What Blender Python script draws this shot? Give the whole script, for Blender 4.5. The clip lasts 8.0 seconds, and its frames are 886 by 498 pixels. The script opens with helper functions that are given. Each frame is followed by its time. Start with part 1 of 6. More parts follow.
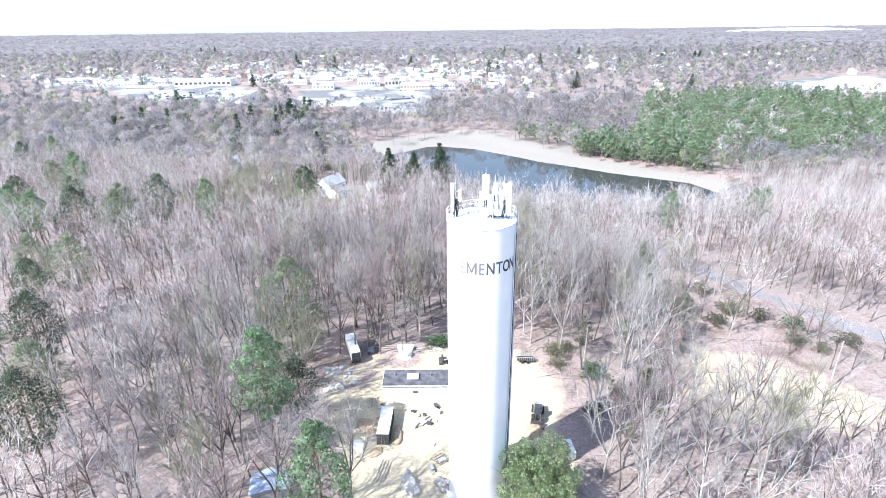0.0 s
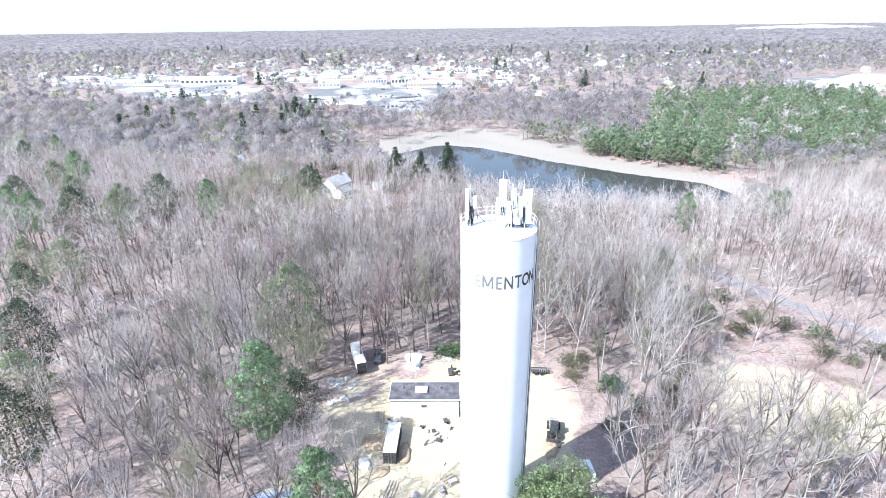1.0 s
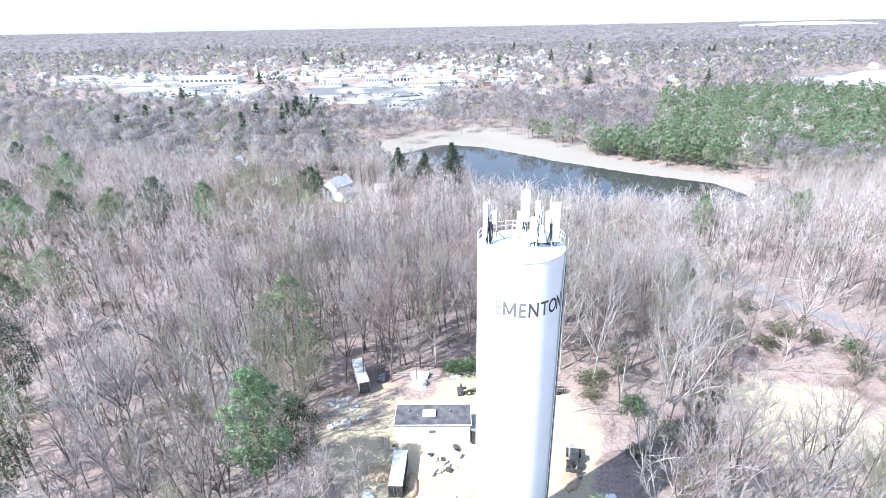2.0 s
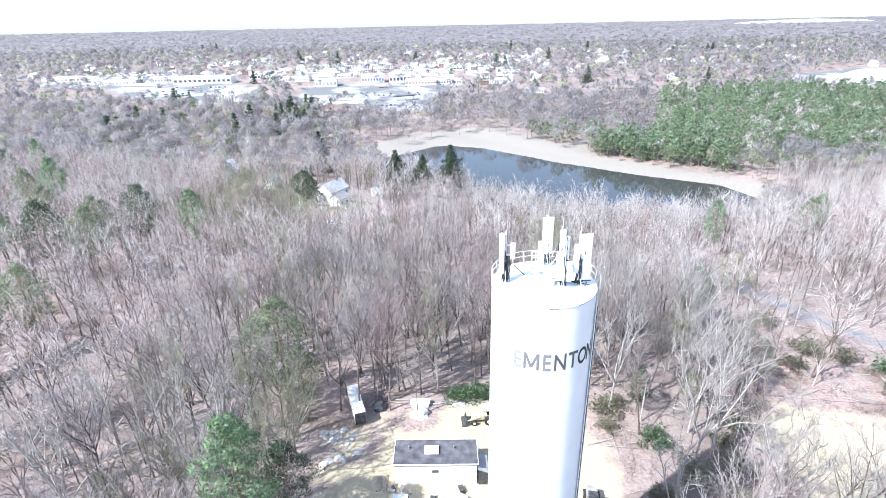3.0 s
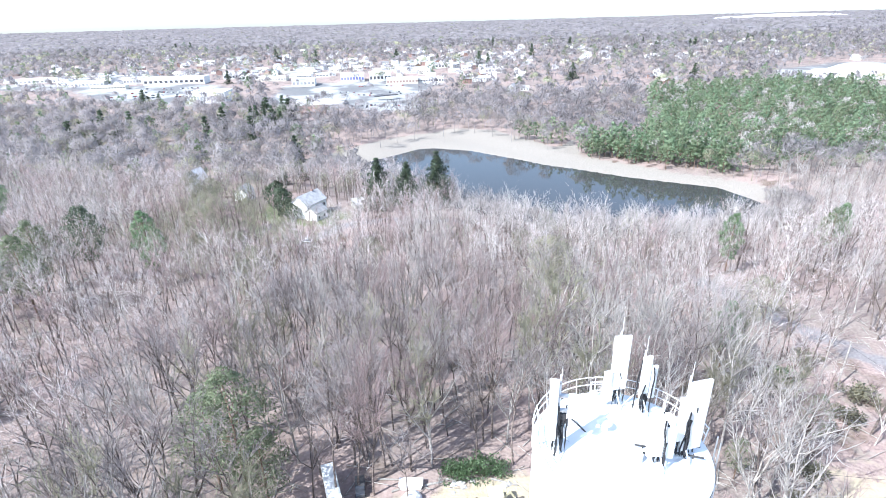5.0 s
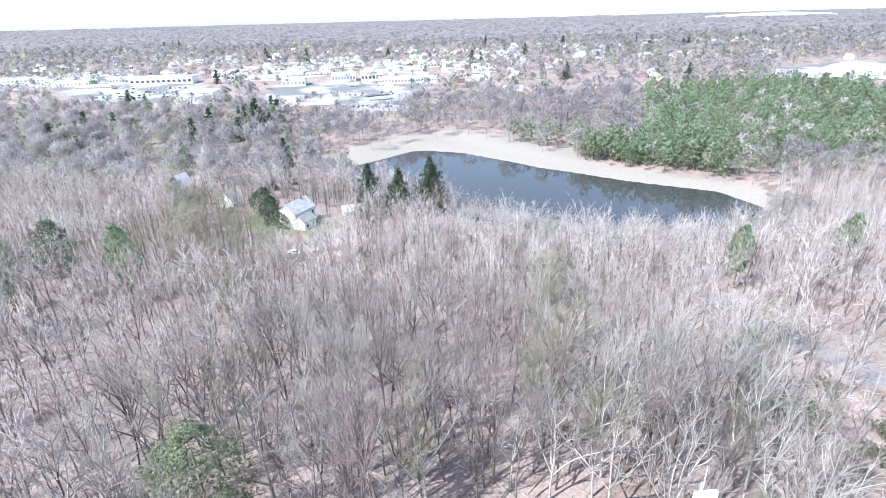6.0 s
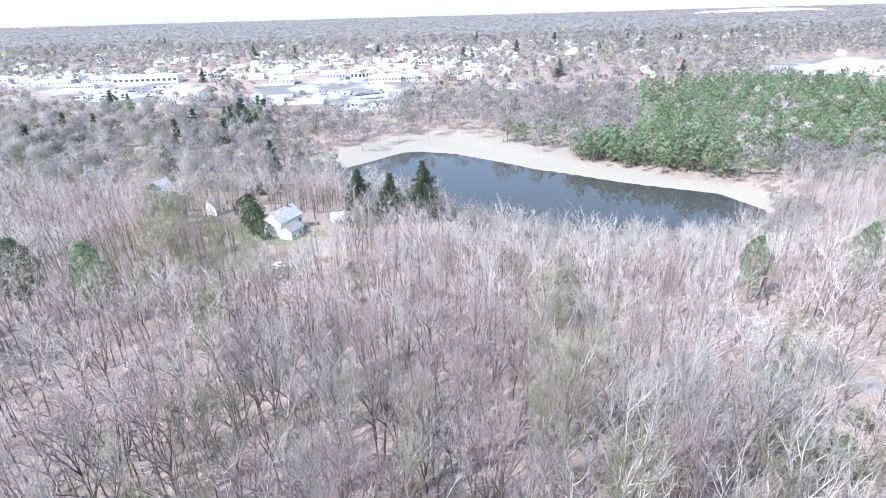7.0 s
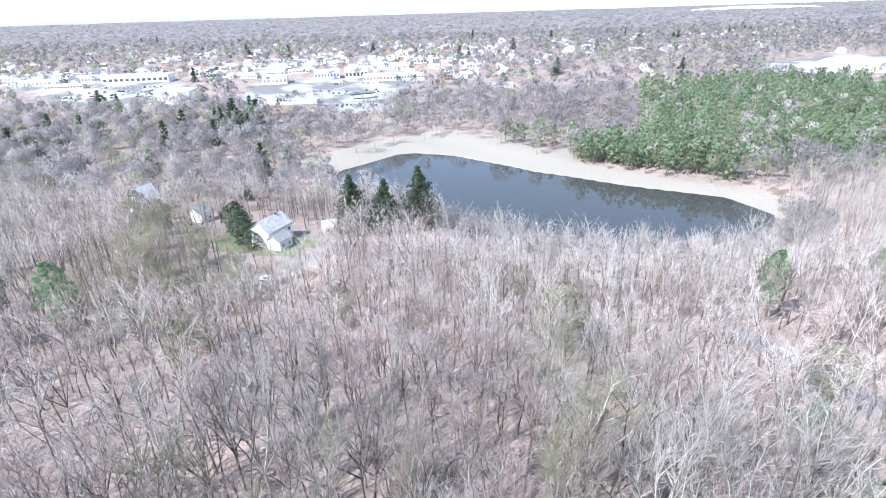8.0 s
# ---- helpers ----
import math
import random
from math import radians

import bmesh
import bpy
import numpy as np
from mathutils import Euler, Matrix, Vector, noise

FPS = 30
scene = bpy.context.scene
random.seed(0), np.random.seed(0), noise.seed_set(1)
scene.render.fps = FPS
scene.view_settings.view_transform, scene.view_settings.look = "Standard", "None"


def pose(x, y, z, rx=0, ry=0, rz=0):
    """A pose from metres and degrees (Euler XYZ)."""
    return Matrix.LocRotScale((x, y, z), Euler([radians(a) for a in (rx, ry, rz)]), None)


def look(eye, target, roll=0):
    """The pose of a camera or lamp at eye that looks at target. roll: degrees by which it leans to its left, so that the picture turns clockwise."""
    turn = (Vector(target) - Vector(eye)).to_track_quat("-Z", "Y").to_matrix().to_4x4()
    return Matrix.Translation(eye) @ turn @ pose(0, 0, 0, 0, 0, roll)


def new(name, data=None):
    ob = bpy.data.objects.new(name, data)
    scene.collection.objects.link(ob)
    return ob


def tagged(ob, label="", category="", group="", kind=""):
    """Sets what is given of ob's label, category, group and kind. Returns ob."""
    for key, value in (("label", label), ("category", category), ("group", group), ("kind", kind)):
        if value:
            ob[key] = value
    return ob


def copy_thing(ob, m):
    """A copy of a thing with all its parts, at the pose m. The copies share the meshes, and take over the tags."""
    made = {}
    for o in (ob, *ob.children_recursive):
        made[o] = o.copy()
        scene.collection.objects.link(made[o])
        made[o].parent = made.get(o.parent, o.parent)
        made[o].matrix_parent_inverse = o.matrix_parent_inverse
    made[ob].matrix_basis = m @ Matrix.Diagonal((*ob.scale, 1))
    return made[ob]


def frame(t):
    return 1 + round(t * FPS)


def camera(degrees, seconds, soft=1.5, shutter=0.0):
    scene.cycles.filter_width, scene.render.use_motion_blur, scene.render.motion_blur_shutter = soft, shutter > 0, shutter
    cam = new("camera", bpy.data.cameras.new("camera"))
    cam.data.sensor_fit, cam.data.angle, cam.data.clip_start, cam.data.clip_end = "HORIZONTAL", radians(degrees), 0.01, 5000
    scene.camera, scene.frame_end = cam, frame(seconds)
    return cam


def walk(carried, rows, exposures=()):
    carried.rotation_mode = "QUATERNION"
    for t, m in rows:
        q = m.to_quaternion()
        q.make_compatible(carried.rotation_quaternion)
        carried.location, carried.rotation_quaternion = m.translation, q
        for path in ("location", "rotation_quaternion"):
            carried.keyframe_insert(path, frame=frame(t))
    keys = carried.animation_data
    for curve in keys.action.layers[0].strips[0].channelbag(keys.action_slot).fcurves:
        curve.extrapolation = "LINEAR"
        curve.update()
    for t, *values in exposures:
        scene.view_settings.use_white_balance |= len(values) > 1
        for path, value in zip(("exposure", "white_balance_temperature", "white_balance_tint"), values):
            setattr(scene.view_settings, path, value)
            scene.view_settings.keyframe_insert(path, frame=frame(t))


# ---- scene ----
cam = camera(80.1, 8.0, 0.7)
PATH = [
    (0, (3.59, -0.67, 71.338), (3.582, 1.176, 70.568), -0.7),
    (0.5, (3.226, 2.391, 70.836), (3.205, 4.236, 70.064), -0.7),
    (1, (2.649, 5.234, 70.595), (2.619, 7.077, 69.82), -0.8),
    (2.5, (0.592, 18.392, 69.537), (0.555, 20.232, 68.755), -1.1),
    (3, (0.14, 23.185, 69.566), (0.114, 25.024, 68.782), -1.2),
    (3.5, (-0.292, 28.258, 69.466), (-0.328, 30.097, 68.682), -1.3),
    (4, (-0.679, 33.242, 69.517), (-0.694, 35.081, 68.732), -1.3),
    (4.5, (-0.988, 38.428, 69.396), (-0.972, 40.266, 68.609), -1.4),
    (4.7, (-1.065, 40.663, 69.399), (-1.041, 42.5, 68.608), -1.5),
    (6, (-1.163, 53.938, 70.164), (-1.104, 55.77, 69.362), -1.5),
    (6.5, (-1.418, 59.413, 70.393), (-1.342, 61.241, 69.586), -1.6),
    (7, (-1.551, 65.083, 70.57), (-1.462, 66.909, 69.757), -1.6),
    (7.5, (-1.437, 70.706, 70.585), (-1.341, 72.529, 69.768), -1.6),
    (8, (-0.906, 76.354, 70.519), (-0.805, 78.176, 69.699), -1.7),
]
walk(cam, [(t, look(eye, target, roll)) for t, eye, target, roll in PATH],
     exposures=[(0.0, 1.24, 5700, 5.6), (8.0, 1.2, 5700, 5.2)])

# ---- world and sun ----
SUN_FROM = Vector((-0.83, -0.55, 1.06)).normalized()
world = bpy.data.worlds.new("sky")
scene.world = world
world.use_nodes = True
wn = world.node_tree.nodes
sky = wn.new("ShaderNodeTexSky")
sky.sky_type = "NISHITA"
sky.sun_disc = False
sky.sun_elevation = math.asin(SUN_FROM.z)
sky.sun_rotation = math.atan2(SUN_FROM.x, SUN_FROM.y)
sky.dust_density = 1.0
sky.air_density = 1.0
wn["Background"].inputs["Strength"].default_value = 0.12
haze = wn.new("ShaderNodeMix")
haze.data_type, haze.blend_type = "RGBA", "ADD"
haze.inputs[0].default_value = 1.0
haze.inputs[7].default_value = (0.95, 0.95, 1.08, 1)  # thin bright cloud veil over the whole sky
world.node_tree.links.new(sky.outputs[0], haze.inputs[6])
world.node_tree.links.new(haze.outputs[2], wn["Background"].inputs["Color"])
sun_data = bpy.data.lights.new("sun", "SUN")
sun_data.energy = 4.7
sun_data.angle = radians(0.6)
sun_data.color = (1.0, 0.95, 0.88)
sun = new("sun", sun_data)
sun.matrix_world = look(SUN_FROM * 100, (0, 0, 0))


# ---- materials ----
def material(name, ramp, scale=1.0, rough=0.85, metal=0.0, bump=0.0, bump_scale=None, detail=6.0, big=0.0, rand=0.0, spec=0.3,
             island=0.0, thin=0.0, tint=0.0, hue=0.0):
    """Noise between the colours of ramp; big: broad variation, rand: variation from object to object; tint, hue: from plant to plant in a joined stand."""
    m = bpy.data.materials.new(name)
    m.use_nodes = True
    n, l = m.node_tree.nodes, m.node_tree.links
    b = n["Principled BSDF"]
    b.inputs["Roughness"].default_value = rough
    b.inputs["Metallic"].default_value = metal
    b.inputs["Specular IOR Level"].default_value = spec
    geo = n.new("ShaderNodeNewGeometry")
    t = n.new("ShaderNodeTexNoise")
    t.inputs["Scale"].default_value = scale
    t.inputs["Detail"].default_value = detail
    l.new(geo.outputs["Position"], t.inputs["Vector"])
    r = n.new("ShaderNodeValToRGB")
    e = r.color_ramp.elements
    for k, c in enumerate(ramp):
        at = 0.3 + 0.4 * k / max(1, len(ramp) - 1)
        p = e[k] if k < 2 else e.new(at)
        p.position = at
    for p, c in zip(e, ramp):
        p.color = (*c, 1)
    l.new(t.outputs[0], r.inputs[0])
    out = r.outputs[0]
    if big or rand or island or tint:
        total = n.new("ShaderNodeMath")
        total.operation = "ADD"
        total.inputs[0].default_value = total.inputs[1].default_value = 0.0
        value = n.new("ShaderNodeMath")
        value.operation = "ADD"
        value.inputs[1].default_value = 1.0
        if big:
            t2 = n.new("ShaderNodeTexNoise")
            t2.inputs["Scale"].default_value = 0.09
            t2.inputs["Detail"].default_value = 3.0
            l.new(geo.outputs["Position"], t2.inputs["Vector"])
            mm = n.new("ShaderNodeMapRange")
            mm.inputs[1].default_value, mm.inputs[2].default_value = 0.3, 0.7
            mm.inputs[3].default_value, mm.inputs[4].default_value = -big, big
            l.new(t2.outputs[0], mm.inputs[0])
            l.new(mm.outputs[0], total.inputs[0])
        if rand or island:
            mm = n.new("ShaderNodeMapRange")
            amount = rand or island
            mm.inputs[3].default_value, mm.inputs[4].default_value = -amount, amount
            if rand:
                l.new(n.new("ShaderNodeObjectInfo").outputs["Random"], mm.inputs[0])
            else:
                l.new(geo.outputs["Random Per Island"], mm.inputs[0])
            l.new(mm.outputs[0], total.inputs[1])
        last = total.outputs[0]
        hsv = n.new("ShaderNodeHueSaturation")
        for key, amount, middle_value in (("tint", tint, 0.0), ("hue", hue, 0.5)):
            if not amount:
                continue
            at = n.new("ShaderNodeAttribute")
            at.attribute_name = key
            mm = n.new("ShaderNodeMapRange")
            mm.inputs[3].default_value, mm.inputs[4].default_value = middle_value - amount, middle_value + amount
            l.new(at.outputs["Fac"], mm.inputs[0])
            if key == "hue":
                l.new(mm.outputs[0], hsv.inputs["Hue"])
            else:
                both = n.new("ShaderNodeMath")
                l.new(last, both.inputs[0])
                l.new(mm.outputs[0], both.inputs[1])
                last = both.outputs[0]
        l.new(last, value.inputs[0])
        l.new(out, hsv.inputs["Color"])
        l.new(value.outputs[0], hsv.inputs["Value"])
        out = hsv.outputs[0]
    l.new(out, b.inputs["Base Color"])
    if bump:
        t3 = n.new("ShaderNodeTexNoise")
        t3.inputs["Scale"].default_value = bump_scale or scale * 4
        t3.inputs["Detail"].default_value = 5.0
        l.new(geo.outputs["Position"], t3.inputs["Vector"])
        bp = n.new("ShaderNodeBump")
        bp.inputs["Strength"].default_value = bump
        bp.inputs["Distance"].default_value = 0.05
        l.new(t3.outputs[0], bp.inputs["Height"])
        l.new(bp.outputs[0], b.inputs["Normal"])
    if thin:  # light that shines through leaves and needles
        tr = n.new("ShaderNodeBsdfTranslucent")
        l.new(out, tr.inputs["Color"])
        mx = n.new("ShaderNodeMixShader")
        mx.inputs[0].default_value = thin
        l.new(b.outputs[0], mx.inputs[1])
        l.new(tr.outputs[0], mx.inputs[2])
        l.new(mx.outputs[0], n["Material Output"].inputs["Surface"])
    return m


bark = material("bark", [(0.07, 0.055, 0.048), (0.135, 0.108, 0.097), (0.25, 0.208, 0.19)], 3.0, 0.9, bump=0.4, big=0.2, rand=0.35)
bark_pale = material("bark_pale", [(0.24, 0.21, 0.19), (0.38, 0.345, 0.32), (0.52, 0.485, 0.455)], 2.0, 0.85, bump=0.3, big=0.15, rand=0.15)
twigs = material("twigs", [(0.265, 0.226, 0.219), (0.375, 0.332, 0.322), (0.475, 0.437, 0.427)], 0.6, 0.85, big=0.18, rand=0.25, tint=0.25, hue=0.02)
# Distance haze put into the twigs: a lavender cast, and translucency that softens contrast.
twigs_hazed = material("twigs_hazed", [(0.265, 0.238, 0.24), (0.338, 0.31, 0.314), (0.405, 0.378, 0.385)], 0.08, 0.9, big=0.1, thin=0.5, tint=0.2, hue=0.05, spec=0.0)
twigs_pale = material("twigs_pale", [(0.33, 0.3, 0.285), (0.45, 0.42, 0.4)], 0.6, 0.85, big=0.15, rand=0.15, tint=0.18)
twigs_red = material("twigs_red", [(0.27, 0.20, 0.195), (0.36, 0.27, 0.265)], 0.6, 0.85, big=0.15, rand=0.15, tint=0.15)
buds = material("buds", [(0.33, 0.325, 0.22), (0.43, 0.425, 0.305)], 0.8, 0.8, big=0.15, rand=0.2, thin=0.5, tint=0.2, hue=0.02)
young_leaves = material("young_leaves", [(0.23, 0.30, 0.15), (0.32, 0.39, 0.21), (0.40, 0.465, 0.28)], 1.2, 0.6, island=0.3, thin=0.5)
needles = material("needles", [(0.11, 0.165, 0.085), (0.18, 0.26, 0.14), (0.265, 0.36, 0.21)], 0.9, 0.6, big=0.2, island=0.3, thin=0.45)
# Pine green made paler and greyer: haze over the far wood mixed into the colour.
needles_hazed = material("needles_hazed", [(0.13, 0.175, 0.10), (0.20, 0.26, 0.155), (0.275, 0.335, 0.215)], 0.5, 0.65, big=0.1, island=0.12, thin=0.4, tint=0.28, hue=0.025)
needles_dull = material("needles_dull", [(0.12, 0.145, 0.085), (0.19, 0.22, 0.135), (0.26, 0.29, 0.185)], 0.9, 0.65, big=0.2, island=0.25, thin=0.45)
needles_dark = material("needles_dark", [(0.065, 0.092, 0.058), (0.125, 0.16, 0.104), (0.17, 0.205, 0.14)], 0.9, 0.65, big=0.2, island=0.3, thin=0.45, tint=0.25)
bark_pine = material("bark_pine", [(0.13, 0.085, 0.06), (0.24, 0.17, 0.13)], 2.5, 0.9, bump=0.4, rand=0.2)


def ground_material():
    """Leaf litter, sand, grass and asphalt, laid out by four masks on the sheet."""
    m = bpy.data.materials.new("ground")
    m.use_nodes = True
    n, l = m.node_tree.nodes, m.node_tree.links
    b = n["Principled BSDF"]
    b.inputs["Roughness"].default_value = 0.95
    b.inputs["Specular IOR Level"].default_value = 0.15
    geo = n.new("ShaderNodeNewGeometry")

    def noise_of(scale, detail, lo, hi):
        t = n.new("ShaderNodeTexNoise")
        t.inputs["Scale"].default_value, t.inputs["Detail"].default_value = scale, detail
        l.new(geo.outputs["Position"], t.inputs["Vector"])
        r = n.new("ShaderNodeMapRange")
        r.inputs[1].default_value, r.inputs[2].default_value = lo, hi
        l.new(t.outputs[0], r.inputs[0])
        return r.outputs[0]

    def mix(factor, a, c):
        x = n.new("ShaderNodeMix")
        x.data_type = "RGBA"
        l.new(factor, x.inputs[0])
        for v, k in ((a, 6), (c, 7)):
            if isinstance(v, tuple):
                x.inputs[k].default_value = (*v, 1)
            else:
                l.new(v, x.inputs[k])
        return x.outputs[2]

    fine, mid, broad = noise_of(1.6, 8, 0.3, 0.7), noise_of(0.25, 5, 0.35, 0.65), noise_of(0.03, 4, 0.35, 0.65)
    litter = mix(fine, (0.18, 0.129, 0.116), (0.43, 0.333, 0.306))
    litter = mix(mid, litter, (0.335, 0.256, 0.234))
    litter = mix(noise_of(0.11, 4, 0.52, 0.66), litter, mix(fine, (0.085, 0.06, 0.047), (0.19, 0.142, 0.115)))
    litter = mix(broad, litter, mix(fine, (0.19, 0.152, 0.135), (0.31, 0.262, 0.24)))
    sand = mix(fine, (0.35, 0.292, 0.205), (0.48, 0.415, 0.31))
    sand = mix(mid, sand, (0.42, 0.36, 0.26))
    reeds = mix(fine, (0.22, 0.195, 0.17), (0.34, 0.305, 0.27))
    grass = mix(fine, (0.10, 0.115, 0.06), (0.19, 0.195, 0.12))
    pave = mix(noise_of(0.022, 3, 0.45, 0.55), mix(fine, (0.13, 0.128, 0.13), (0.2, 0.197, 0.2)), mix(fine, (0.27, 0.265, 0.262), (0.38, 0.375, 0.37)))
    asphalt = mix(fine, (0.19, 0.172, 0.175), (0.27, 0.25, 0.253))
    colour = litter
    for name, layer in (("grass", grass), ("sand", sand), ("reeds", reeds), ("pave", pave), ("asphalt", asphalt)):
        a = n.new("ShaderNodeAttribute")
        a.attribute_name = name
        edge = n.new("ShaderNodeMath")
        edge.operation = "MULTIPLY_ADD"
        edge.inputs[1].default_value = 0.5
        l.new(mid, edge.inputs[0])
        l.new(a.outputs["Fac"], edge.inputs[2])
        r = n.new("ShaderNodeMapRange")
        r.inputs[1].default_value, r.inputs[2].default_value = 0.6, 0.95
        l.new(edge.outputs[0], r.inputs[0])
        colour = mix(r.outputs[0], colour, layer)
    l.new(colour, b.inputs["Base Color"])
    bp = n.new("ShaderNodeBump")
    bp.inputs["Strength"].default_value, bp.inputs["Distance"].default_value = 0.5, 0.15
    l.new(fine, bp.inputs["Height"])
    l.new(bp.outputs[0], b.inputs["Normal"])
    return m


ground_mat = ground_material()
white_paint = material("white_paint", [(0.74, 0.75, 0.76), (0.80, 0.81, 0.82)], 0.35, 0.45, bump=0.05, bump_scale=2)
steel_white = material("steel_white", [(0.68, 0.69, 0.70), (0.76, 0.77, 0.78)], 2.0, 0.5)
radome = material("radome", [(0.70, 0.71, 0.72), (0.77, 0.78, 0.79)], 1.0, 0.5)
cable_black = material("cable_black", [(0.015, 0.015, 0.018), (0.04, 0.04, 0.045)], 4.0, 0.6)
galvanised = material("galvanised", [(0.42, 0.43, 0.45), (0.58, 0.59, 0.60)], 5.0, 0.4, 0.7)
roof_dark = material("roof_dark", [(0.060, 0.055, 0.065), (0.10, 0.095, 0.105), (0.15, 0.145, 0.155)], 0.7, 0.9, bump=0.2)
wall_white = material("wall_white", [(0.70, 0.69, 0.67), (0.80, 0.79, 0.77)], 0.8, 0.8, bump=0.1, rand=0.06)
wall_cream = material("wall_cream", [(0.58, 0.54, 0.46), (0.68, 0.64, 0.56)], 0.8, 0.85, rand=0.1)
wall_brick = material("wall_brick", [(0.24, 0.15, 0.125), (0.35, 0.235, 0.205)], 3.0, 0.9, rand=0.15)
roof_grey = material("roof_grey", [(0.24, 0.235, 0.24), (0.40, 0.39, 0.395)], 0.7, 0.9, rand=0.35)
roof_red = material("roof_red", [(0.25, 0.155, 0.135), (0.36, 0.25, 0.225)], 0.7, 0.9, rand=0.1)
roof_white = material("roof_white", [(0.62, 0.61, 0.61), (0.78, 0.77, 0.77)], 0.5, 0.8, rand=0.1)
glass_dark = material("glass_dark", [(0.03, 0.035, 0.045), (0.07, 0.075, 0.09)], 1.0, 0.08, spec=0.6)
panel_blue = material("panel_blue", [(0.14, 0.15, 0.42), (0.22, 0.22, 0.52)], 0.6, 0.6)
rubber = material("rubber", [(0.02, 0.02, 0.02), (0.045, 0.045, 0.045)], 5.0, 0.85)
rust = material("rust", [(0.12, 0.06, 0.035), (0.26, 0.14, 0.08)], 3.0, 0.9, bump=0.3)
earth = material("earth", [(0.26, 0.19, 0.13), (0.42, 0.33, 0.23)], 2.0, 0.95, bump=0.4)
dark_steel = material("dark_steel", [(0.03, 0.03, 0.035), (0.09, 0.085, 0.085)], 2.0, 0.6, bump=0.1)
yellow_paint = material("yellow_paint", [(0.44, 0.40, 0.26), (0.60, 0.56, 0.42)], 1.5, 0.55)
tarp_white = material("tarp_white", [(0.66, 0.66, 0.68), (0.78, 0.78, 0.80)], 2.0, 0.7, bump=0.3)
tarp_blue = material("tarp_blue", [(0.25, 0.30, 0.42), (0.40, 0.45, 0.56)], 1.0, 0.6, bump=0.3)
timber = material("timber", [(0.22, 0.16, 0.11), (0.42, 0.34, 0.26)], 2.0, 0.9, bump=0.3, rand=0.2)
timber_grey = material("timber_grey", [(0.24, 0.22, 0.20), (0.40, 0.38, 0.36)], 2.0, 0.9, bump=0.3, rand=0.2)
rock = material("rock", [(0.30, 0.28, 0.27), (0.52, 0.50, 0.48)], 1.5, 0.9, bump=0.4, rand=0.2)
concrete = material("concrete", [(0.42, 0.41, 0.40), (0.56, 0.55, 0.53)], 0.8, 0.9, bump=0.2, rand=0.1)
car_white = material("car_white", [(0.72, 0.72, 0.73), (0.80, 0.80, 0.81)], 0.5, 0.25, spec=0.5)
car_dark = material("car_dark", [(0.04, 0.045, 0.06), (0.08, 0.085, 0.10)], 0.5, 0.25, spec=0.5)
car_red = material("car_red", [(0.30, 0.04, 0.04), (0.38, 0.06, 0.06)], 0.5, 0.25, spec=0.5)
gravel_heap = material("gravel_heap", [(0.55, 0.53, 0.52), (0.72, 0.70, 0.69)], 0.08, 0.95, bump=0.3)


def water_material():
    m = bpy.data.materials.new("lake_water")
    m.use_nodes = True
    n, l = m.node_tree.nodes, m.node_tree.links
    b = n["Principled BSDF"]
    b.inputs["Base Color"].default_value = (0.045, 0.045, 0.045, 1)
    b.inputs["Roughness"].default_value = 0.04
    b.inputs["IOR"].default_value = 1.33
    geo = n.new("ShaderNodeNewGeometry")
    t = n.new("ShaderNodeTexNoise")
    t.inputs["Scale"].default_value, t.inputs["Detail"].default_value = 1.2, 4.0
    l.new(geo.outputs["Position"], t.inputs["Vector"])
    bp = n.new("ShaderNodeBump")
    bp.inputs["Strength"].default_value, bp.inputs["Distance"].default_value = 0.05, 0.05
    l.new(t.outputs[0], bp.inputs["Height"])
    l.new(bp.outputs[0], b.inputs["Normal"])
    return m


water_mat = water_material()


# ---- mesh helpers ----
def mesh_from(name, verts, faces, mat, smooth=False):
    """A mesh of one material from arrays of corners (with their normals, where they have six columns) and of triangles or quads."""
    verts, faces = np.asarray(verts, np.float32), np.asarray(faces, np.int32)
    verts, normals = verts[:, :3], verts[:, 3:]
    me = bpy.data.meshes.new(name)
    me.vertices.add(len(verts))
    me.vertices.foreach_set("co", verts.ravel())
    me.loops.add(faces.size)
    me.loops.foreach_set("vertex_index", faces.ravel())
    me.polygons.add(len(faces))
    me.polygons.foreach_set("loop_start", np.arange(0, faces.size, faces.shape[1], dtype=np.int32))
    me.update(calc_edges=True)
    me.polygons.foreach_set("use_smooth", np.full(len(faces), smooth or normals.size > 0))
    if normals.size:
        me.attributes.new("custom_normal", "FLOAT_VECTOR", "POINT").data.foreach_set("vector", normals.ravel())
    me.materials.append(mat)
    return me


def part(name, bm, mat, parent, label="", smooth=False):
    """Links a bmesh as one mesh under a thing or a part."""
    me = bpy.data.meshes.new(name)
    bm.normal_update()
    bm.to_mesh(me)
    bm.free()
    me.materials.append(mat)
    if smooth:
        me.polygons.foreach_set("use_smooth", np.full(len(me.polygons), True))
    ob = new(name, me)
    ob.parent = parent
    return tagged(ob, label)


def thing(name, m, label, category, group="", kind=""):
    ob = new(name)
    ob.matrix_world = m
    ob.empty_display_size = 0.3
    return tagged(ob, label, category, group, kind)


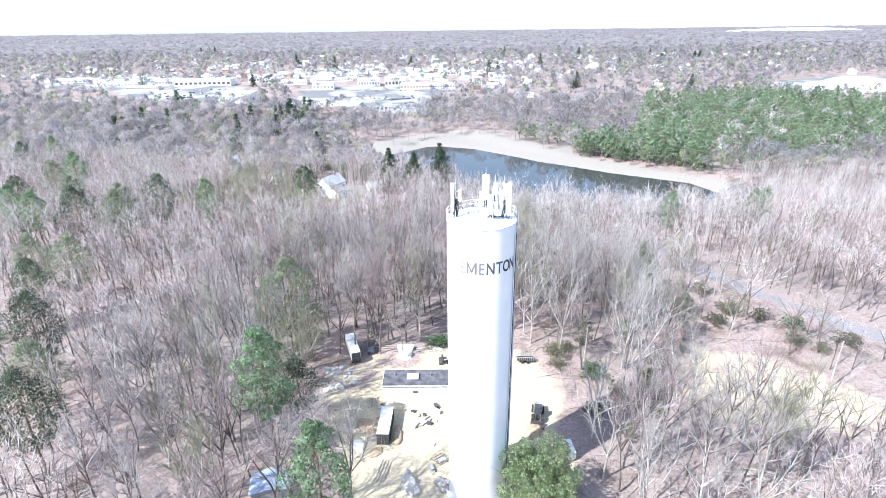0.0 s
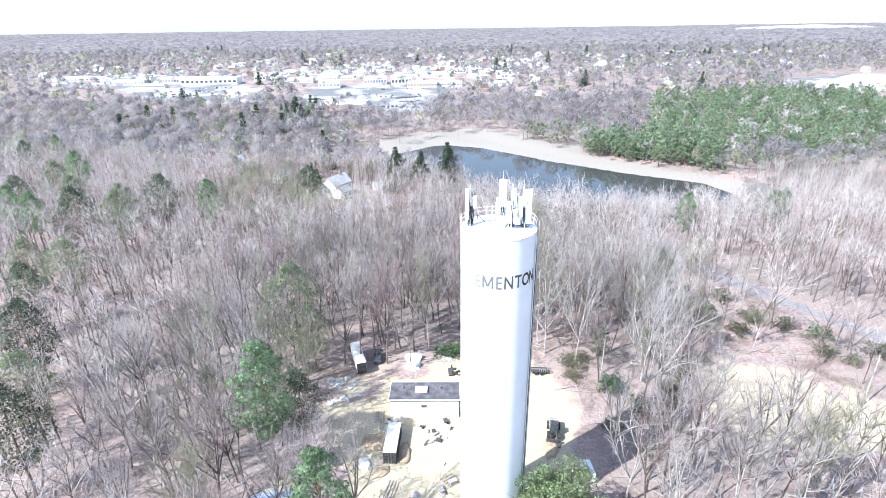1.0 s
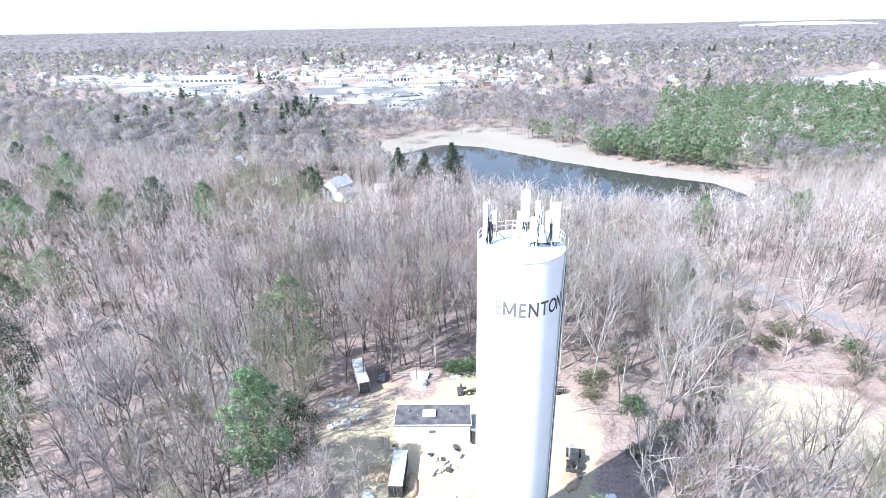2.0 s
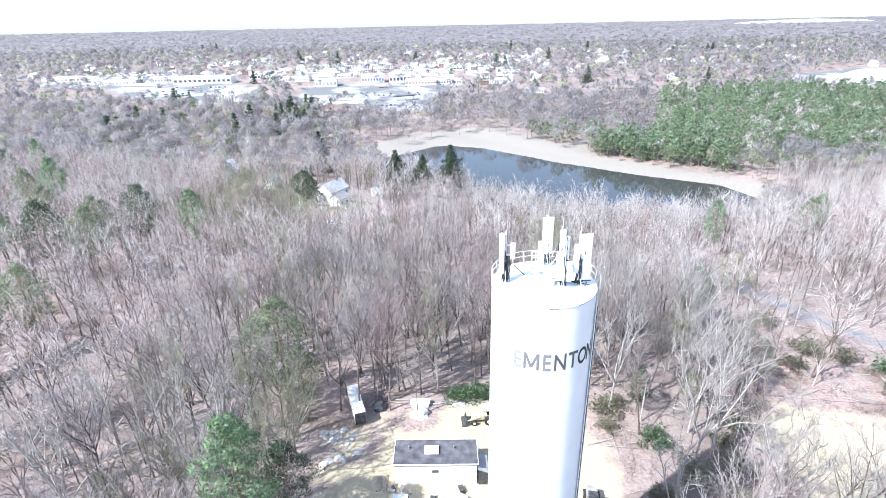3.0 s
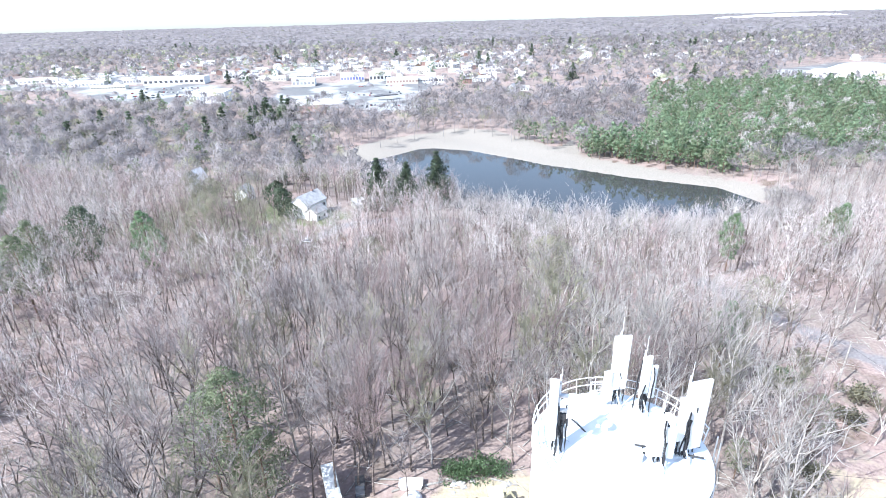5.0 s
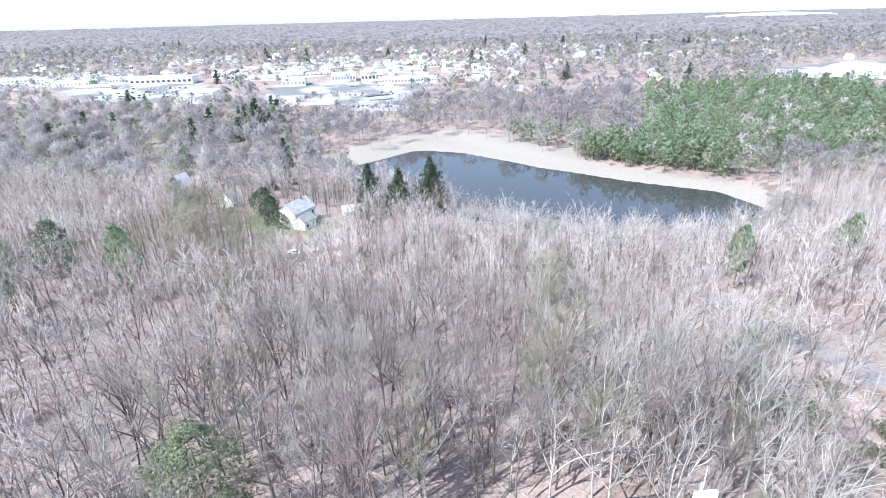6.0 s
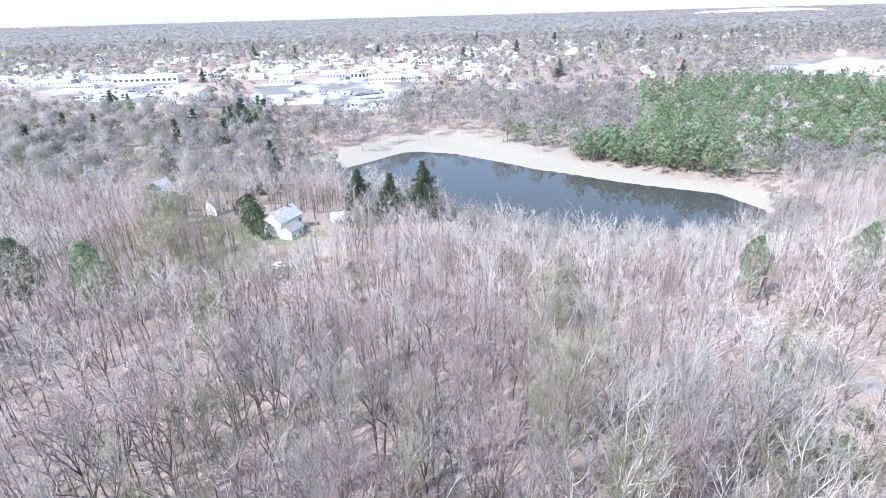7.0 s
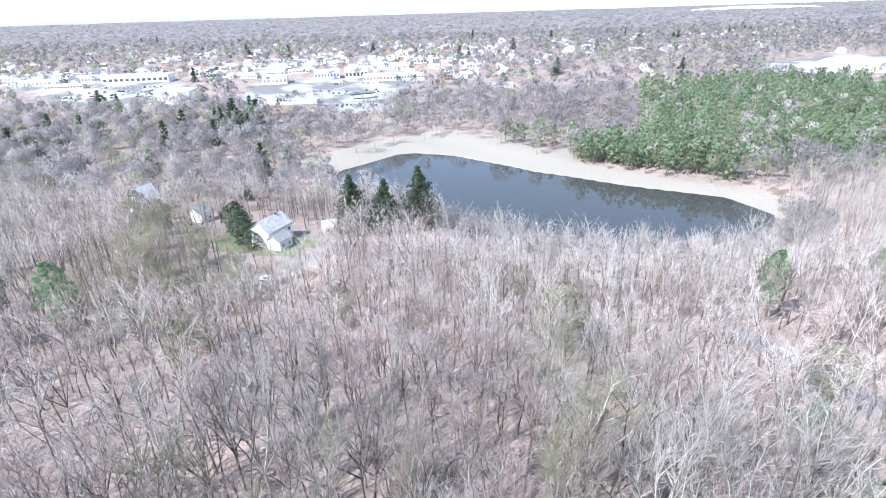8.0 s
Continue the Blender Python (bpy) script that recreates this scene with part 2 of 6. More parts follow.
def box(bm, x0, y0, z0, x1, y1, z1, bevel=0.0, turn=None):
    r = bmesh.ops.create_cube(bm, size=1.0)
    vs = r["verts"]
    bmesh.ops.scale(bm, vec=(x1 - x0, y1 - y0, z1 - z0), verts=vs)
    if bevel:
        es = list({e for v in vs for e in v.link_edges})
        vs = list({v for f in bmesh.ops.bevel(bm, geom=es, offset=bevel, segments=2, affect="EDGES", profile=0.5)["faces"] for v in f.verts} | {v for v in vs if v.is_valid})
    mid = Vector(((x0 + x1) / 2, (y0 + y1) / 2, (z0 + z1) / 2))
    m = Matrix.Translation(mid)
    if turn is not None:
        m = m @ turn
    bmesh.ops.transform(bm, matrix=m, verts=vs)
    return vs


def rod(bm, a, b, r, sides=8, r2=None):
    a, b = Vector(a), Vector(b)
    d = b - a
    m = Matrix.Translation((a + b) / 2) @ d.to_track_quat("Z", "Y").to_matrix().to_4x4()
    bmesh.ops.create_cone(bm, cap_ends=True, segments=sides, radius1=r, radius2=r if r2 is None else r2, depth=d.length, matrix=m)


def bar(bm, a, b, w, hgt):
    """A square bar from a to b."""
    a, b = Vector(a), Vector(b)
    d = b - a
    m = Matrix.Translation((a + b) / 2) @ d.to_track_quat("X", "Z").to_matrix().to_4x4() @ Matrix.Diagonal((d.length, w, hgt, 1))
    bmesh.ops.create_cube(bm, size=1.0, matrix=m)


def prism(bm, outline, y0, y1):
    """An outline in x and z, drawn out from y0 to y1."""
    a = [bm.verts.new((x, y0, z)) for x, z in outline]
    b = [bm.verts.new((x, y1, z)) for x, z in outline]
    k = len(outline)
    bm.faces.new(a)
    bm.faces.new(b[::-1])
    for i in range(k):
        bm.faces.new((a[i], b[i], b[(i + 1) % k], a[(i + 1) % k]))
    bmesh.ops.recalc_face_normals(bm, faces=bm.faces)


# ---- the lie of the land ----
LAKE_Z = -22.0
LAKE = [(-48, 414), (-31, 430), (-12, 450), (0, 453), (28, 441), (45, 424), (62, 407), (76, 391), (91, 380), (105, 368), (117, 357),
        (142, 341), (161, 329), (166, 316), (170, 298), (150, 278), (117, 264), (90, 266), (50, 282), (10, 308), (-25, 342), (-50, 380)]
SHORE = [(-90, 420), (-53, 461), (-35, 487), (-13, 495), (15, 513), (56, 505), (70, 475), (92, 432), (112, 458), (104, 405), (127, 382), (150, 357),
         (170, 341), (181, 326), (192, 310), (194, 300), (178, 303), (162, 306), (120, 330), (60, 395), (0, 430), (-50, 410)]
YARD = [(-23, 86), (-15, 91), (-12, 97), (-8, 100), (-3, 101), (-2, 107), (12, 109), (22, 106), (27, 98), (28, 89), (25, 80), (27, 70), (14, 58), (-4, 58), (-12, 64),
        (-17, 76), (-21, 83)]
GRIT = [(-23, 86), (-26, 94), (-22, 102), (-14, 106), (-7, 105), (-8, 98), (-14, 90)]
LOT = [(56, 103), (65, 109), (76, 106), (84, 99), (95, 88), (96, 78), (78, 76), (62, 79), (54, 80), (51, 90)]
POCKET = [(-29, 70), (-26, 76), (-22, 70), (-21, 64), (-29, 62)]
BRUSHLAND = [(60, 110), (84, 102), (98, 86), (122, 68), (142, 74), (112, 113), (96, 134), (82, 156), (70, 140)]
LAWN = [(-84, 300), (-62, 296), (-36, 262), (-44, 248), (-60, 254), (-78, 262)]
ROAD = [(76, 182), (82, 163), (87, 150), (95.5, 133), (107.5, 115), (124, 96), (160, 64), (210, 30)]
LANE = [(-62, 226), (-49, 234), (-36, 249), (-20, 256), (10, 250)]
TOWN_LOTS = [[(-190, 655), (-95, 640), (-66, 600), (-14, 604), (-10, 700), (22, 790), (-60, 812), (-130, 815), (-195, 790)],
             [(-485, 800), (-400, 714), (-275, 666), (-232, 668), (-250, 760), (-290, 815), (-330, 835), (-480, 845)],
             [(-640, 840), (-480, 800), (-475, 845), (-640, 900)], [(450, 712), (470, 800), (640, 880), (760, 820), (640, 690)]]
# streets and gardens in front of the lots, where trees stand thinly
OPEN_TOWN = [[(-190, 655), (-150, 585), (-110, 548), (-20, 545), (-8, 604), (-60, 620)], [(-490, 790), (-400, 660), (-275, 610), (-225, 615), (-232, 668), (-400, 714)],
             [(-330, 835), (-190, 780), (60, 800), (60, 900), (-320, 930)], [(440, 690), (470, 800), (640, 690), (620, 640)]]
KNOTS = [(-400, 0), (120, 0), (190, -3), (260, -8), (320, -16), (360, -20), (480, -20), (600, -15), (800, -6), (1000, 0), (1500, 10), (2500, 25), (4000, 42),
         (5200, 53)]


def edge_distance(x, y, poly, closed=True):
    """How far points lie from an outline, less than nothing inside it."""
    p = np.array(poly, float)
    best = np.full(np.shape(x), 1e9)
    inside = np.zeros(np.shape(x), bool)
    for i in range(len(p) if closed else len(p) - 1):
        a, b = p[i], p[(i + 1) % len(p)]
        d = b - a
        k = np.clip(((x - a[0]) * d[0] + (y - a[1]) * d[1]) / (d @ d), 0, 1)
        best = np.minimum(best, np.hypot(x - a[0] - k * d[0], y - a[1] - k * d[1]))
        if closed:
            cross = (a[1] > y) != (b[1] > y)
            inside ^= cross & (x < d[0] * (y - a[1]) / (d[1] if d[1] else 1e-9) + a[0])
    return np.where(inside, -best, best)


def land(x, y):
    """The ground's height."""
    x, y = np.asarray(x, float), np.asarray(y, float)
    s = y - 0.3 * np.clip(-x - 60, 0, 200) * np.clip((600 - y) / 200, 0, 1)
    z = np.interp(s, *zip(*KNOTS))
    z = z + np.clip((s - 130) / 60, 0, 1) * (0.9 * np.sin(x * 0.043 + 1) * np.sin(y * 0.037) + 0.5 * np.sin(x * 0.11 + y * 0.07))
    z = z - 8 * np.clip((x - 10) / 45, 0, 1) * np.clip((y - 185) / 50, 0, 1) * np.clip((330 - y) / 60, 0, 1)
    d = edge_distance(x, y, LAKE)
    k = np.clip((d - 2) / 26, 0, 1)
    z = np.where(d < 28, (LAKE_Z + 0.4) * (1 - k) + z * k, z)
    return np.where(d < 2, LAKE_Z + np.clip(d, -6, 2) * 0.25, z)


def spaced(a, b, first, grow):
    out, step = [a], first
    while out[-1] < b:
        out.append(out[-1] + step)
        step *= grow
    return out


ys = list(np.arange(-60, 56, 8.0)) + list(np.arange(56, 130, 2.0)) + list(np.arange(130, 520, 5.5)) + spaced(520, 4980, 6, 1.035)
ys = [-900, -500, -250, -120] + ys
half = list(np.arange(0, 110, 2.8)) + list(np.arange(110, 220, 7.0)) + spaced(220, 5200, 8, 1.05)
xs = [-v for v in half[:0:-1]] + half
gx, gy = np.meshgrid(np.array(xs), np.array(ys))
gz = land(gx, gy)
ground_verts = np.stack([gx.ravel(), gy.ravel(), gz.ravel()], 1)
idx = np.arange(gx.size).reshape(gx.shape)
ground_faces = np.stack([idx[:-1, :-1].ravel(), idx[:-1, 1:].ravel(), idx[1:, 1:].ravel(), idx[1:, :-1].ravel()], 1)
ground_mesh = mesh_from("ground", ground_verts, ground_faces, ground_mat, True)
px_, py_ = gx.ravel(), gy.ravel()


def soft_in(poly, soft):
    return np.clip(0.5 - edge_distance(px_, py_, poly) / soft, 0, 1)


masks = {"sand": np.maximum.reduce([soft_in(YARD, 4), 0.55 * soft_in(GRIT, 4), 0.70 * soft_in(LOT, 10), soft_in(POCKET, 4)]),
         "reeds": np.maximum(soft_in(SHORE, 5), 0.35 * soft_in(BRUSHLAND, 12)),
         "pave": np.maximum.reduce([soft_in(q, 20) for q in TOWN_LOTS]),
         "grass": soft_in(LAWN, 10),
         "asphalt": np.maximum.reduce([np.clip(1.3 - np.abs(edge_distance(px_, py_, ROAD, False)) / 3.4, 0, 1), np.clip(1.3 - np.abs(edge_distance(px_, py_, LANE, False)) / 4.2, 0, 1)])}
for key, values in masks.items():
    layer = ground_mesh.attributes.new(key, "FLOAT", "POINT")
    layer.data.foreach_set("value", values.astype(np.float32))
tagged(new("ground", ground_mesh), "leaf-littered woodland floor with pale sandy clearings", "ground", kind="structure")

bm = bmesh.new()
bm.faces.new([bm.verts.new((x * 1.0, y * 1.0, LAKE_Z)) for x, y in
              [(-60, 380), (-60, 414), (-31, 440), (-12, 458), (0, 460), (32, 448), (50, 430), (110, 376), (170, 334), (176, 316), (178, 292), (150, 270), (117, 256),
               (90, 258), (50, 274), (10, 300), (-30, 335)]])
bm.normal_update()
bmesh.ops.triangulate(bm, faces=bm.faces)
me = bpy.data.meshes.new("water")
bm.normal_update()
bm.to_mesh(me)
bm.free()
me.materials.append(water_mat)
tagged(new("water", me), "still dark blue-grey lake behind the woods", "lake", kind="structure")


# ---- trees ----
def tube(points, radii, sides):
    """Triangles of a tapering limb along points; it closes to a tip."""
    points = np.asarray(points, float)
    n = len(points)
    way = np.gradient(points, axis=0)
    way /= np.linalg.norm(way, axis=1)[:, None] + 1e-9
    side = np.cross(way, [0.31, 0.17, 0.93])
    side /= np.linalg.norm(side, axis=1)[:, None] + 1e-9
    up = np.cross(way, side)
    angle = np.arange(sides) * 2 * np.pi / sides
    ring = points[:-1, None] + np.asarray(radii)[:-1, None, None] * (np.cos(angle)[None, :, None] * side[:-1, None] + np.sin(angle)[None, :, None] * up[:-1, None])
    out = np.cos(angle)[None, :, None] * side[:-1, None] + np.sin(angle)[None, :, None] * up[:-1, None]
    verts = np.concatenate([np.concatenate([ring.reshape(-1, 3), points[-1:]]), np.concatenate([out.reshape(-1, 3), way[-1:]])], 1)
    a = np.arange(sides)
    b = (a + 1) % sides
    faces = []
    for k in range(n - 2):
        o = k * sides
        faces += [np.stack([o + a, o + b, o + sides + b], 1), np.stack([o + a, o + sides + b, o + sides + a], 1)]
    o = (n - 2) * sides
    faces.append(np.stack([o + a, o + b, np.full(sides, (n - 1) * sides)], 1))
    return verts, np.concatenate(faces)


def facets(a, b, c, normals):
    """Triangles with one normal each, as corners with normals, and faces."""
    n = normals / (np.linalg.norm(normals, axis=1)[:, None] + 1e-9)
    return np.concatenate([np.stack([a, b, c], 1), np.repeat(n[:, None], 3, 1)], 2).reshape(-1, 6), np.arange(len(a) * 3).reshape(-1, 3)


def joined(pieces):
    verts, faces, o = [], [], 0
    for v, f in pieces:
        verts.append(v)
        faces.append(f + o)
        o += len(v)
    return np.concatenate(verts), np.concatenate(faces)


def limb_path(rng, start, way, length, steps, bend, rise):
    """A crooked line that turns upwards as it grows."""
    pts, d = [np.array(start, float)], np.array(way, float)
    for _ in range(steps):
        d = d + rng.normal(0, bend, 3) + np.array([0, 0, rise])
        d /= np.linalg.norm(d)
        pts.append(pts[-1] + d * length / steps)
    return np.array(pts)


def slivers(rng, starts, ends, width):
    """The finest twigs: one tapering sliver each."""
    starts, ends = np.asarray(starts), np.asarray(ends)
    side = np.cross(ends - starts, rng.normal(0, 1, starts.shape))
    side *= (np.asarray(width) / 2 / (np.linalg.norm(side, axis=1) + 1e-9))[:, None]
    return facets(starts - side, starts + side, ends, np.cross(side, ends - starts))


def bare_tree(seed, height, limbs, branches, tw, spread=0.30, sides=(6, 4, 3), steps=(6, 5, 3), thick=1.0, low=0.33, fork=0, twig=0.062, top=0.9):
    """A leafless broad-leaved tree: its trunk, and its limbs and twigs. fork: how many limbs are as stout as the trunk."""
    rng = np.random.default_rng(seed)
    lean = rng.normal(0, 0.06, 2)
    r0 = 0.0095 * height * thick
    trunk = limb_path(rng, (0, 0, -0.3), (lean[0], lean[1], 1), height * top, steps[0], 0.07, 0.05)
    trunk_r = np.linspace(r0, r0 * 0.16, steps[0] + 1)
    wood, crown, starts, ends = [tube(trunk, trunk_r, sides[0])], [], [], []
    for i in range(limbs):
        stout = i < fork
        f = low + (0.95 - low) * (i + rng.uniform(0, 0.8)) / limbs
        if stout:
            f = low + 0.12 * rng.uniform()
        k = f * steps[0]
        j = min(int(k), steps[0] - 1)
        start = trunk[j] + (trunk[j + 1] - trunk[j]) * (k - j)
        az = i * 2.4 + rng.uniform(-0.6, 0.6)
        out = rng.uniform(0.45, 0.95) * (1.2 - 0.4 * f)
        length = height * spread * rng.uniform(0.8, 1.2) * (1.3 - 0.7 * f)
        if stout:
            out, length = rng.uniform(0.28, 0.6), height * (0.92 - f) * rng.uniform(0.85, 1.05)
        limb = limb_path(rng, start, (np.cos(az) * out, np.sin(az) * out, 0.75), length, steps[1], 0.11, 0.09)
        rl = r0 * (0.7 if stout else 0.52 - 0.28 * f)
        wood.append(tube(limb, np.linspace(rl, rl * 0.25, steps[1] + 1), sides[1]))
        n2 = branches + (branches // 2 if stout else 0)
        for q in range(n2):
            g = 0.22 + 0.78 * (q + rng.uniform(0, 1)) / n2
            k2 = g * steps[1] * 0.999
            j2 = int(k2)
            s2 = limb[j2] + (limb[j2 + 1] - limb[j2]) * (k2 - j2)
            d2 = limb[j2 + 1] - limb[j2]
            d2 = d2 / np.linalg.norm(d2) + rng.normal(0, 0.52, 3) + np.array([0, 0, 0.08])
            l2 = height * spread * rng.uniform(0.34, 0.62)
            br = limb_path(rng, s2, d2 / np.linalg.norm(d2), l2, steps[2], 0.2, 0.06)
            rb = max(rl * 0.42, 0.62 * twig)
            crown.append(tube(br, np.linspace(rb, rb * 0.4, steps[2] + 1), sides[2]))
            if tw:
                u = rng.uniform(0.05, 1, tw) * steps[2] * 0.999
                j3 = u.astype(int)
                s3 = br[j3] + (br[j3 + 1] - br[j3]) * (u - j3)[:, None]
                d3 = (br[-1] - br[0]) / l2 + rng.normal(0, 0.5, (tw, 3)) + np.array([0, 0, 0.26])
                d3 /= np.linalg.norm(d3, axis=1)[:, None]
                starts.append(s3)
                ends.append(s3 + d3 * (l2 * rng.uniform(0.3, 0.7, tw))[:, None])
    if starts:
        starts, ends = np.concatenate(starts), np.concatenate(ends)
        crown.append(slivers(rng, starts, ends, np.full(len(starts), twig)))
    return joined(wood), joined(crown)


def far_tree(seed, height, twigs_n, width, radius=0.2, limbs=4, length=0.15, lobes=7, face=0.45):
    """A leafless tree as it shows from far off: a stem, rising limbs and a rounded, lobed head of fine twig tufts. face: how loosely the tufts lie in the head's outline."""
    rng = np.random.default_rng(seed)
    half = np.array([radius, radius, 0.30]) * height
    wood = [tube(np.array([[0, 0, -0.3], [0, 0, height * 0.62]]), [0.012 * height, 0], 3)]
    for k in range(limbs):
        d = np.array([np.cos(k * 2.4) * radius * 3.2, np.sin(k * 2.4) * radius * 3.2, 1.25]) * rng.uniform(0.7, 1, 3)
        s = np.array([0, 0, height * rng.uniform(0.28, 0.45)])
        wood.append(tube(np.array([s, s + d * height * 0.32]), [0.007 * height, 0], 3))
    heart = np.array([0, 0, height * 0.64])
    away = rng.normal(0, 1, (lobes, 3))
    away[:, 2] = np.abs(away[:, 2]) * 1.1 - 0.25
    away /= np.linalg.norm(away, axis=1)[:, None]
    pick = rng.integers(0, lobes, twigs_n)
    d = rng.normal(0, 1, (twigs_n, 3)) + away[pick] * 0.9
    d /= np.linalg.norm(d, axis=1)[:, None]
    swell = rng.uniform(0.42, 0.62, lobes)[pick]
    base = heart + (away[pick] * 0.52 + d * (swell * rng.uniform(0.55, 1.0, twigs_n))[:, None]) * half
    way = np.cross(d, rng.normal(0, 1, d.shape)) + d * 0.25 + np.array([0, 0, 0.6])
    way /= np.linalg.norm(way, axis=1)[:, None]
    side = np.cross(way, d + rng.normal(0, face, d.shape))
    side *= (width * rng.uniform(0.6, 1.4, twigs_n) / 2 / (np.linalg.norm(side, axis=1) + 1e-9))[:, None]
    ends = base + way * (height * length * rng.uniform(0.6, 1.3, twigs_n))[:, None]
    head = facets(base - side, base + side, ends, d + away[pick] * 0.7 + rng.normal(0, 0.1, d.shape) + np.array([0, 0, 0.5]))
    return joined(wood + [head])


def blades(rng, centres, size, count, reach, flat=1.0, up=0.4):
    """Many small pointed leaves or needle tufts round the given centres."""
    n = len(centres) * count
    c = np.repeat(np.asarray(centres, float), count, 0)
    off = rng.normal(0, 1, (n, 3))
    off /= np.linalg.norm(off, axis=1)[:, None]
    off *= (rng.uniform(0.35, 1, n) ** 0.5)[:, None] * np.repeat(np.broadcast_to(reach, len(centres)), count)[:, None]
    off[:, 2] *= flat
    base = c + off
    d = off + rng.normal(0, 0.5, (n, 3)) * np.abs(off).mean()
    d[:, 2] += up * np.abs(off).mean()
    d /= np.linalg.norm(d, axis=1)[:, None]
    s = np.cross(d, rng.normal(0, 1, (n, 3)))
    s /= np.linalg.norm(s, axis=1)[:, None]
    ln = (size * rng.uniform(0.7, 1.3, n))[:, None]
    face = np.cross(s, d)
    turn = np.sign((face * off).sum(1) + 1e-9)[:, None]
    return facets(base - s * ln * 0.38 * turn, base + s * ln * 0.38 * turn, base + d * ln, face * turn * 0.5 + off / (np.linalg.norm(off, axis=1)[:, None] + 1e-9))


def spruce_tree(seed, height, tiers, arms, count, size, spread=0.19):
    """A spruce: a cone of drooping boughs in tiers."""
    rng = np.random.default_rng(seed)
    wood = [tube(np.array([[0, 0, -0.3], [0, 0, height * 0.5], [0.1, 0, height]]), [0.013 * height, 0.008 * height, 0], 6)]
    centres, reach = [], []
    for i in range(tiers):
        f = (i + 0.5) / tiers
        z = height * (0.07 + 0.91 * f)
        r = height * spread * (1 - f) ** 0.85 * rng.uniform(0.75, 1.15) + 0.3
        k = max(3, int(arms * (1 - 0.6 * f)))
        for a in range(k):
            az = 2 * np.pi * (a + rng.uniform(-0.3, 0.3)) / k + i * 0.7
            rr = r * rng.uniform(0.55, 1.2)
            out = np.array([np.cos(az), np.sin(az), 0])
            wood.append(tube(np.array([[0, 0, z], out * rr * 0.6 + [0, 0, z - 0.12 * rr], out * rr + [0, 0, z - 0.2 * rr]]), [0.04, 0.025, 0], 3))
            for q in (0.35, 0.65, 0.92):
                centres.append(out * rr * q + [0, 0, z - 0.2 * rr * q])
                reach.append(0.24 * rr + 0.3)
    return joined(wood), blades(rng, centres, size, count, np.array(reach), 0.55, -0.1)


def leafy_tree(seed, height, limbs, count, size, spread=0.34):
    """A broad-leaved tree in young leaf."""
    rng = np.random.default_rng(seed)
    wood, crown = bare_tree(seed, height, limbs, 5, 0, spread, low=0.18)
    centres = []
    for i in range(limbs * 14):
        d = rng.normal(0, 1, 3)
        d /= np.linalg.norm(d)
        r = rng.uniform(0.45, 1.0)
        centres.append(np.array([0, 0, height * 0.56]) + d * r * np.array([spread, spread, 0.42]) * height * rng.uniform(0.8, 1.1))
    return joined([wood, crown]), blades(rng, centres, size, count, height * 0.06, 0.8)


def tufted_tree(seed, height, lumps, count, size, radius=0.2, low=0.15, bulge=0.5, lump=0.4):
    """A fluffy tree as it shows from far off: a stem and rounded lumps of outward-facing tufts. low: where the crown begins; bulge: where it is widest."""
    rng = np.random.default_rng(seed)
    wood = [tube(np.array([[0, 0, -0.3], [0, 0, height * 0.5], [0.02 * height, 0, height * 0.93]]), [0.012 * height, 0.008 * height, 0], 4)]
    pieces = []
    for i in range(lumps):
        f = (i + rng.uniform(0.1, 0.9)) / lumps
        wide = (f / bulge) ** 0.5 if f < bulge else max(0.12, 1 - ((f - bulge) / (1 - bulge)) ** 1.5)
        az, out = i * 2.4 + rng.uniform(-0.5, 0.5), radius * height * wide * rng.uniform(0.45, 0.85)
        c = np.array([np.cos(az) * out, np.sin(az) * out, height * (low + (0.93 - low) * f)])
        if i % 3 == 0:
            wood.append(tube(np.array([[0, 0, c[2] * 0.85], c]), [0.004 * height, 0], 3))
        d = rng.normal(0, 1, (count, 3)) + np.array([np.cos(az), np.sin(az), 0.55]) * 0.7
        d /= np.linalg.norm(d, axis=1)[:, None]
        r = lump * radius * height * (0.55 + 0.6 * wide) * rng.uniform(0.8, 1.2)
        base = c + d * r * rng.uniform(0.6, 1.05, (count, 1)) * [1, 1, 0.75]
        way = np.cross(d, rng.normal(0, 1, d.shape)) + d * 0.45
        way /= np.linalg.norm(way, axis=1)[:, None]
        side = np.cross(way, d + rng.normal(0, 0.3, d.shape))
        side /= np.linalg.norm(side, axis=1)[:, None] + 1e-9
        ln = size * rng.uniform(0.6, 1.4, (count, 1))
        pieces.append(facets(base - side * ln * 0.4 - way * ln * 0.4, base + side * ln * 0.4 - way * ln * 0.4, base + way * ln * 0.7, d + rng.normal(0, 0.25, d.shape)))
    return joined(wood), joined(pieces)


def tree_thing(name, shape, mats, label, category, group="", parts=("trunk", "crown")):
    """A tree out of its two meshes, at the world's origin."""
    ob = thing(name, Matrix.Identity(4), label, category, group)
    for key, (v, f), mat in zip(parts, shape, mats):
        child = new(key, mesh_from(key, v, f, mat))
        child.parent = ob
    return ob


def planted(x, y, turn=0.0, size=1.0, tall=1.0, sink=0.0):
    return Matrix.LocRotScale((x, y, float(land(x, y)) - sink), Euler((0, 0, turn)), (size, size, size * tall))


def place_tree(model, m):
    """A copy of a tree at m, with its size."""
    ob = copy_thing(model, m)
    ob.scale = m.to_scale()
    ob.location, ob.rotation_euler = m.translation, m.to_euler()
    return ob


